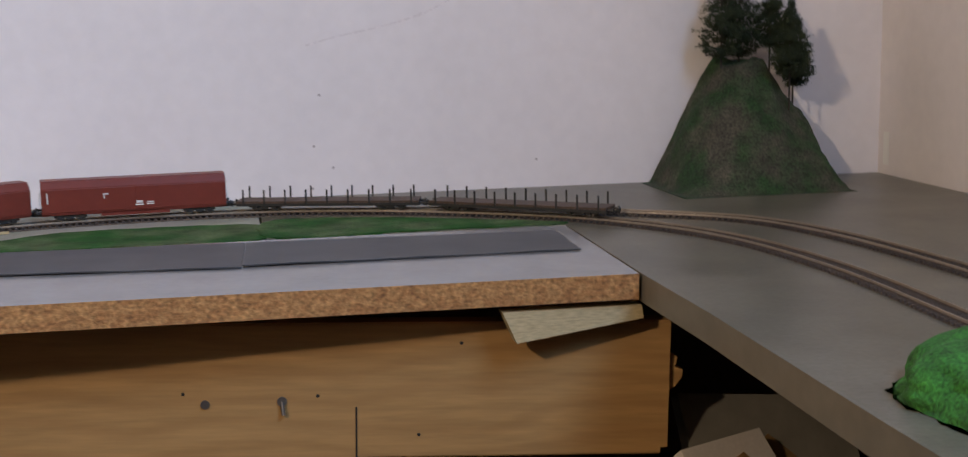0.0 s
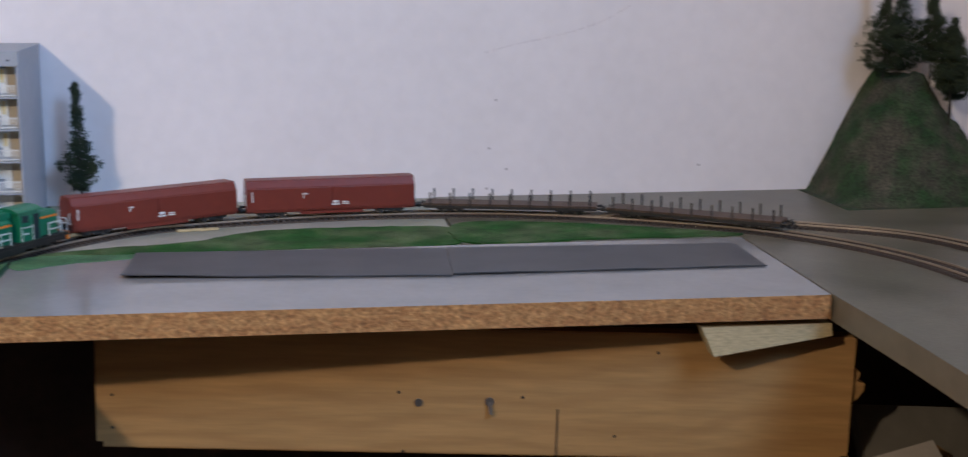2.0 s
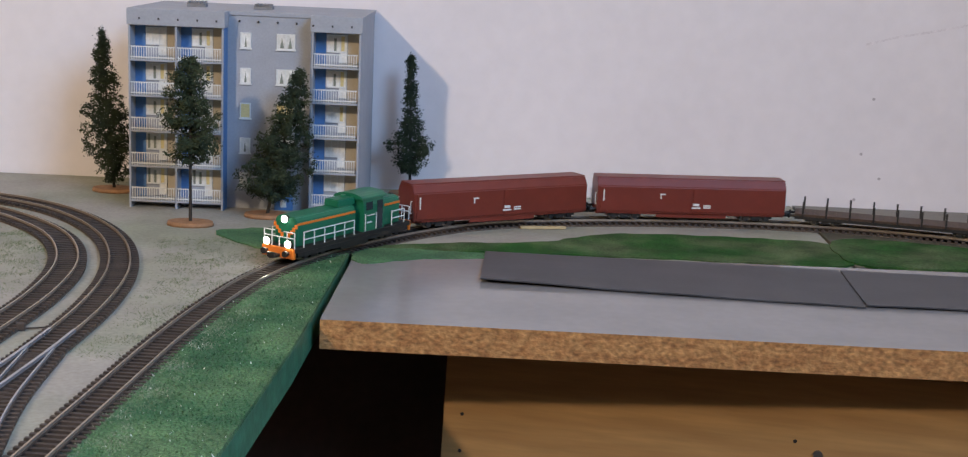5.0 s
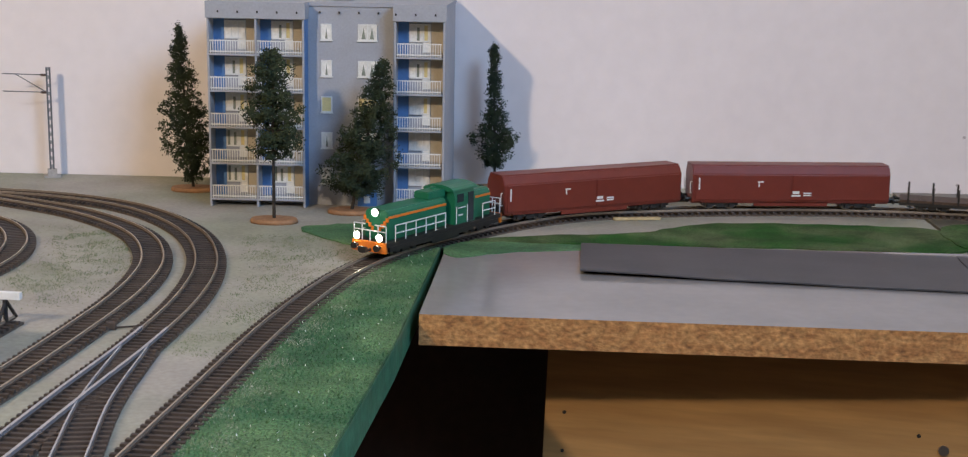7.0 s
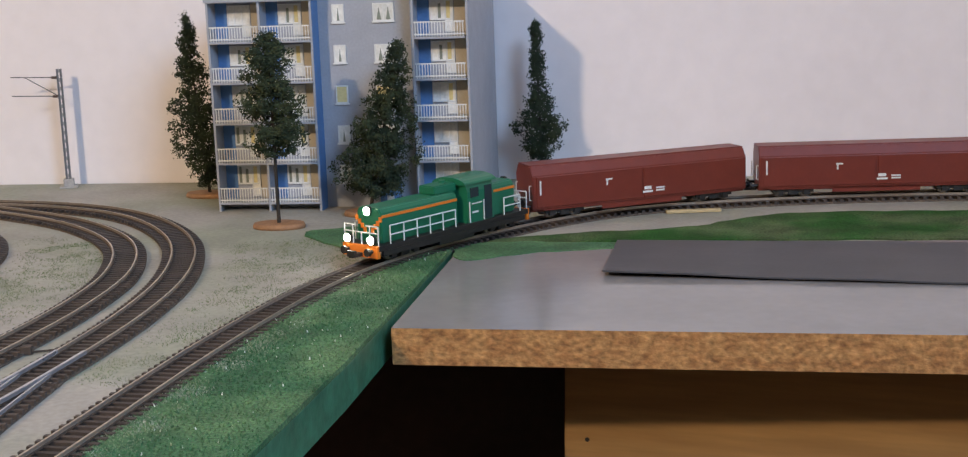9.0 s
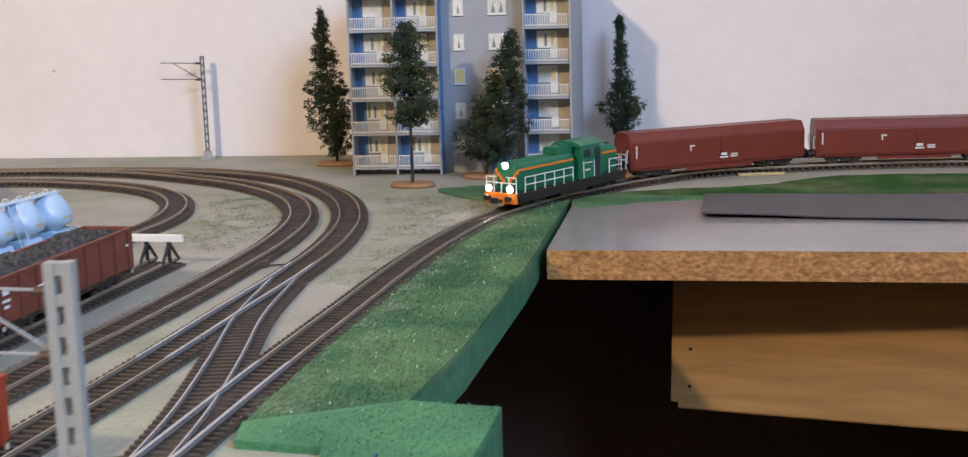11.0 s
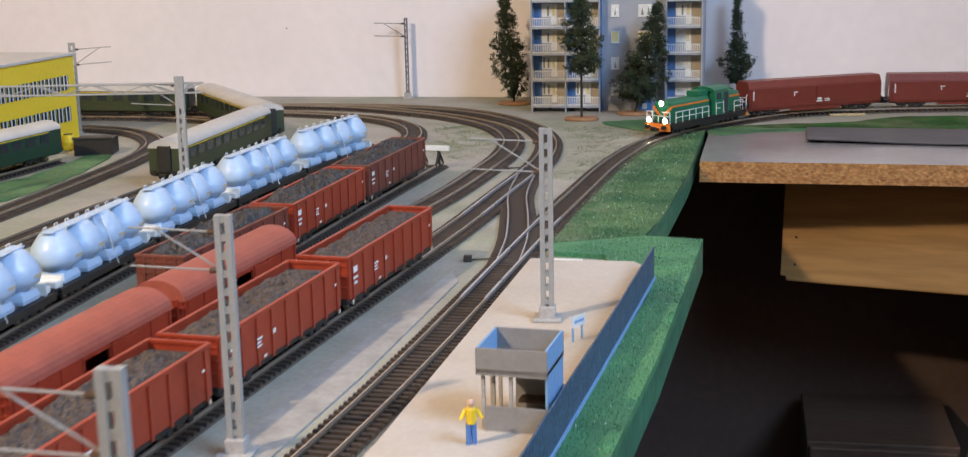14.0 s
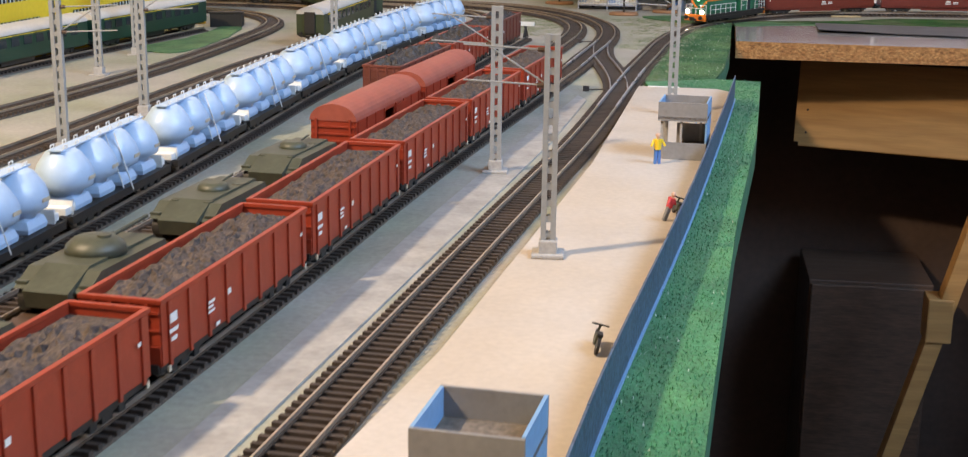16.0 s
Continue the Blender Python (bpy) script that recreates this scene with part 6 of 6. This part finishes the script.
for x, z in ((0.384, -0.0646), (0.272, -0.062), (0.469, -0.0996), (0.0147, -0.1006), (0.0147, -0.070), (0.277, -0.118), (0.505, -0.020)):
    bm = bmesh.new()
    rod(bm, (x, 0.002, z), (x, -0.0004, z), 0.0015, 10)
    part("nail_hole", bm, M_BLACK, beam)
part("saw_cut", box(bmesh.new(), 0.4155, 0.4170, -0.0004, 0.002, -0.1195, -0.0748), M_BLACK, beam, "dark saw cut in the plank")
bm = bmesh.new()
prism(bm, [(0.6835, -0.066), (0.6835, -0.030), (0.692, -0.036), (0.690, -0.044), (0.697, -0.047), (0.696, -0.054), (0.690, -0.062)], 0.006, 0.016)
bmesh.ops.recalc_face_normals(bm, faces=bm.faces[:])
part("torn_end", bm, M_WOOD, beam, "torn splinter at the plank end")
bm = bmesh.new()
prism(bm, [(0.430, -0.0262), (0.442, -0.0530), (0.551, -0.0380), (0.549, -0.0262)], 1.150, 1.166)
bmesh.ops.recalc_face_normals(bm, faces=bm.faces[:])
tagged(link("wooden_wedge", bm, M_SCRAP), "pale wooden wedge pushed under the board", "wedge")
bm = bmesh.new()
box(bm, -0.334, 0.83, 1.44, 1.45, ZF, -0.023)
tagged(link("back_panel", bm, M_HARDBOARD), "dark brown hardboard panel closing the space under the shelf", "panel", kind="structure")
bm = bmesh.new()
slab(bm, [(-0.38, -1.6), (-0.365, -1.6), (-0.345, 0.5), (-0.335, 1.44), (-0.35, 1.44), (-0.36, 0.5)], ZF, -0.023)
tagged(link("side_panel", bm, M_DARKWOOD), "dark wooden panel under the yard table edge", "panel", kind="structure")
bm = bmesh.new()
slab(bm, [(0.80, -0.9), (0.815, -0.9), (0.845, 1.44), (0.83, 1.44)], ZF, -0.021)
tagged(link("side_panel", bm, M_DARKWOOD), "dark wooden panel under the side board", "panel", kind="structure")
cab = root("low_cabinet", "dark brown cabinet standing under the layout", "cabinet")
part("body", box(bmesh.new(), -0.065, 0.10, 1.255, 1.42, ZF, -0.33, 0.002), M_DARKWOOD, cab)
part("door", box(bmesh.new(), -0.062, 0.097, 1.249, 1.2545, ZF + 0.03, -0.335, 0.002), M_DARKWOOD, cab)
leg = root("wooden_strut", "rough pine strut leaning under the layout", "strut")
bm = bmesh.new()
box(bm, -0.013, 0.013, -0.010, 0.010, 0.0, 0.60, 0.001)
bm.transform(look((0.025, 1.05, -0.50), (0.112, 1.05, -0.16)) @ pose(0, 0, 0.22, 180, 0, 0))
part("bar", bm, M_WOOD, leg)
part("block", box(bmesh.new(), 0.055, 0.085, 1.035, 1.075, -0.34, -0.285, 0.002), M_WOOD, leg)
for x0, x1 in ((0.171, 0.200), (0.264, 0.297)):
    part("bar", box(bmesh.new(), 0, x1 - x0, 0.0, 0.012, ZF, -0.175, 0.001), M_WOOD, root("wooden_post", "upright pine post below the plank", "post", "posts under the plank", m=pose(x0, 1.228, 0)))
for k, (x, y, z, rx, ry, rz, l, m, lab) in enumerate(((0.70, 1.22, -0.185, 55, 8, 12, 0.19, M_LAMEDGE, "grey weathered board offcut stored under the table"), (0.640, 1.14, -0.195, 48, 0, 25, 0.10, M_PLATFORM, "pale board offcut stored under the table"), (0.69, 1.16, -0.205, 40, 4, 50, 0.12, M_WOOD, "short pine offcut stored under the table"))):
    ob = tagged(link("board_offcut", box(bmesh.new(), -l / 2, l / 2, -0.05, 0.05, -0.006, 0.006, 0.001), m), lab, "offcut", "offcuts under the table")
    ob.matrix_basis = pose(x, y, z, rx, ry, rz)
shelf = tagged(link("storage_shelf", box(bmesh.new(), 0.56, 0.795, 0.75, 1.43, -0.27, -0.255, 0.001), M_HARDBOARD), "low dark shelf under the side board", "shelf", kind="structure")
for x, z in ((0.334, 0.060), (0.356, 0.034), (0.331, 0.010), (0.342, 0.120), (-0.80, 0.10), (0.604, 0.035)):
    bm = bmesh.new()
    rod(bm, (x, YW + 0.001, z), (x, YW - 0.0004, z), 0.0016, 10)
    tagged(link("nail_hole", bm, M_SCUFF), "small dark nail hole in the plaster wall", "wall mark", "wall marks", kind="structure")
bm = bmesh.new()
sc = spline([(0.328, 0.178), (0.36, 0.187), (0.405, 0.196), (0.445, 0.206), (0.48, 0.219), (0.51, 0.236)], 0.004)
for a, c in zip(sc, sc[1:]):
    k = 0.0010 + 0.0012 * abs(noise.noise((a.x * 60, a.y * 60, 2)))
    box(bm, a.x, c.x, YW - 0.0003, YW + 0.0005, a.y - k, a.y + k)
tagged(link("wall_scuff", bm, M_SCUFF2), "faint grey scuff line on the plaster wall", "wall mark", kind="structure")
lab2 = tagged(link("wall_filler_patch", box(bmesh.new(), -0.0006, 0.0, -0.007, 0.007, -0.021, 0.021, 0.0002), M_PATCH), "small patch of white filler on the wall", "wall patch", kind="structure")
lab2.matrix_basis = pose(XW - 0.0002, 1.684, 0.034)


# ---- loose flock on the grass ----
def flock(name, label, inside, box_, z, count, seed, material, size):
    """Many tiny upright fibres strewn over the patch where inside(x, y) holds."""
    rnd = random.Random(seed)
    verts, faces = [], []
    x0, x1, y0, y1 = box_
    k = 0
    while k < count:
        x, y = x0 + (x1 - x0) * rnd.random(), y0 + (y1 - y0) * rnd.random()
        if not inside(x, y):
            continue
        k += 1
        a, h = rnd.random() * 6.283, size * (0.5 + rnd.random())
        dx, dy, lx, ly = math.cos(a) * h * 0.28, math.sin(a) * h * 0.28, rnd.gauss(0, 0.4) * h, rnd.gauss(0, 0.4) * h
        i = len(verts)
        verts += [(x - dx, y - dy, z), (x + dx, y + dy, z), (x + lx, y + ly, z + h)]
        faces.append((i, i + 1, i + 2))
    me = bpy.data.meshes.new(name)
    me.from_pydata(verts, [], faces)
    me.materials.append(material)
    return tagged(new(name, me), label, "grass", kind="stuff")


def within(poly):
    def test(x, y):
        hit = False
        for (ax, ay), (bx_, by_) in zip(poly, poly[1:] + poly[:1]):
            if (ay > y) != (by_ > y) and x < ax + (bx_ - ax) * (y - ay) / (by_ - ay):
                hit = not hit
        return hit
    return test


BANK = within([(-0.285, 0.769), (-0.217, 0.803), (-0.205, 0.9), (-0.194, 1.09), (-0.186, 1.36), (-0.2, 1.366), (-0.232, 1.284), (-0.256, 1.18), (-0.268, 1.05), (-0.278, 0.92)])
STRIP = within([(-0.247, -0.4), (-0.2235, 0.0), (-0.2105, 0.21), (-0.187, 0.5), (-0.171, 0.795), (-0.217, 0.803), (-0.28, 0.752), (-0.241, 0.740), (-0.236, 0.696), (-0.2155, 0.6930), (-0.2006, 0.670), (-0.2022, 0.62), (-0.2418, 0.156), (-0.2728, -0.165), (-0.285, -0.4)])
M_SPARK = mat("white_flock_fibre", (0.75, 0.8, 0.72), 0.3)
flock("grass_fibres", "short green grass fibres on the bank", BANK, (-0.29, -0.18, 0.76, 1.37), 0.0028, 15000, 1, M_GRASS, 0.0013)
flock("grass_fibres", "short green grass fibres on the edge strip", STRIP, (-0.29, -0.16, -0.4, 0.81), 0.0038, 15000, 2, M_STRIPGRASS, 0.0011)
flock("grass_glitter", "scattered pale glinting fibres on the grass", lambda x, y: BANK(x, y) or STRIP(x, y), (-0.29, -0.16, -0.4, 1.37), 0.0038, 360, 3, M_SPARK, 0.0012)


def thinning(poly, soft, seed):
    """Inside the outline, ever sparser towards its rim, in clumps."""
    test, rnd = within(poly), random.Random(seed)

    def inside(x, y):
        a, r = rnd.random() * 6.283, soft * rnd.random()
        clump = noise.noise((x * 38, y * 38, seed)) + 0.6 * noise.noise((x * 110, y * 110, seed))
        return test(x + r * math.cos(a), y + r * math.sin(a)) and clump > rnd.gauss(-0.05, 0.22)
    return inside


FADED = (
    ("thin faded flock strewn inside the curved tracks", [(-0.53, 1.43), (-0.46, 1.42), (-0.42, 1.33), (-0.405, 1.25), (-0.43, 1.17), (-0.46, 1.16), (-0.50, 1.25), (-0.49, 1.33)], (-0.56, -0.39, 1.13, 1.45), 0.016, 8000),
    ("thin faded flock strewn between the curved tracks", [(-0.325, 1.06), (-0.29, 1.05), (-0.268, 1.22), (-0.238, 1.35), (-0.29, 1.42), (-0.355, 1.41), (-0.322, 1.28), (-0.318, 1.16)], (-0.37, -0.22, 1.03, 1.44), 0.014, 8000),
    ("worn flock along the edge of the curved track", [(-0.288, 0.772), (-0.279, 0.92), (-0.269, 1.05), (-0.257, 1.18), (-0.234, 1.28), (-0.218, 1.28), (-0.238, 1.18), (-0.249, 1.05), (-0.257, 0.92), (-0.258, 0.785)], (-0.30, -0.21, 0.75, 1.30), 0.008, 13000),
)
for k, (label, poly, around, soft, count) in enumerate(FADED):
    flock("faded_flock", label, thinning(poly, soft, 11 + k), around, 0.0003 if k < 2 else 0.0028, count, 21 + k, M_PALEGRASS if k < 2 else M_VERGE, 0.0008)
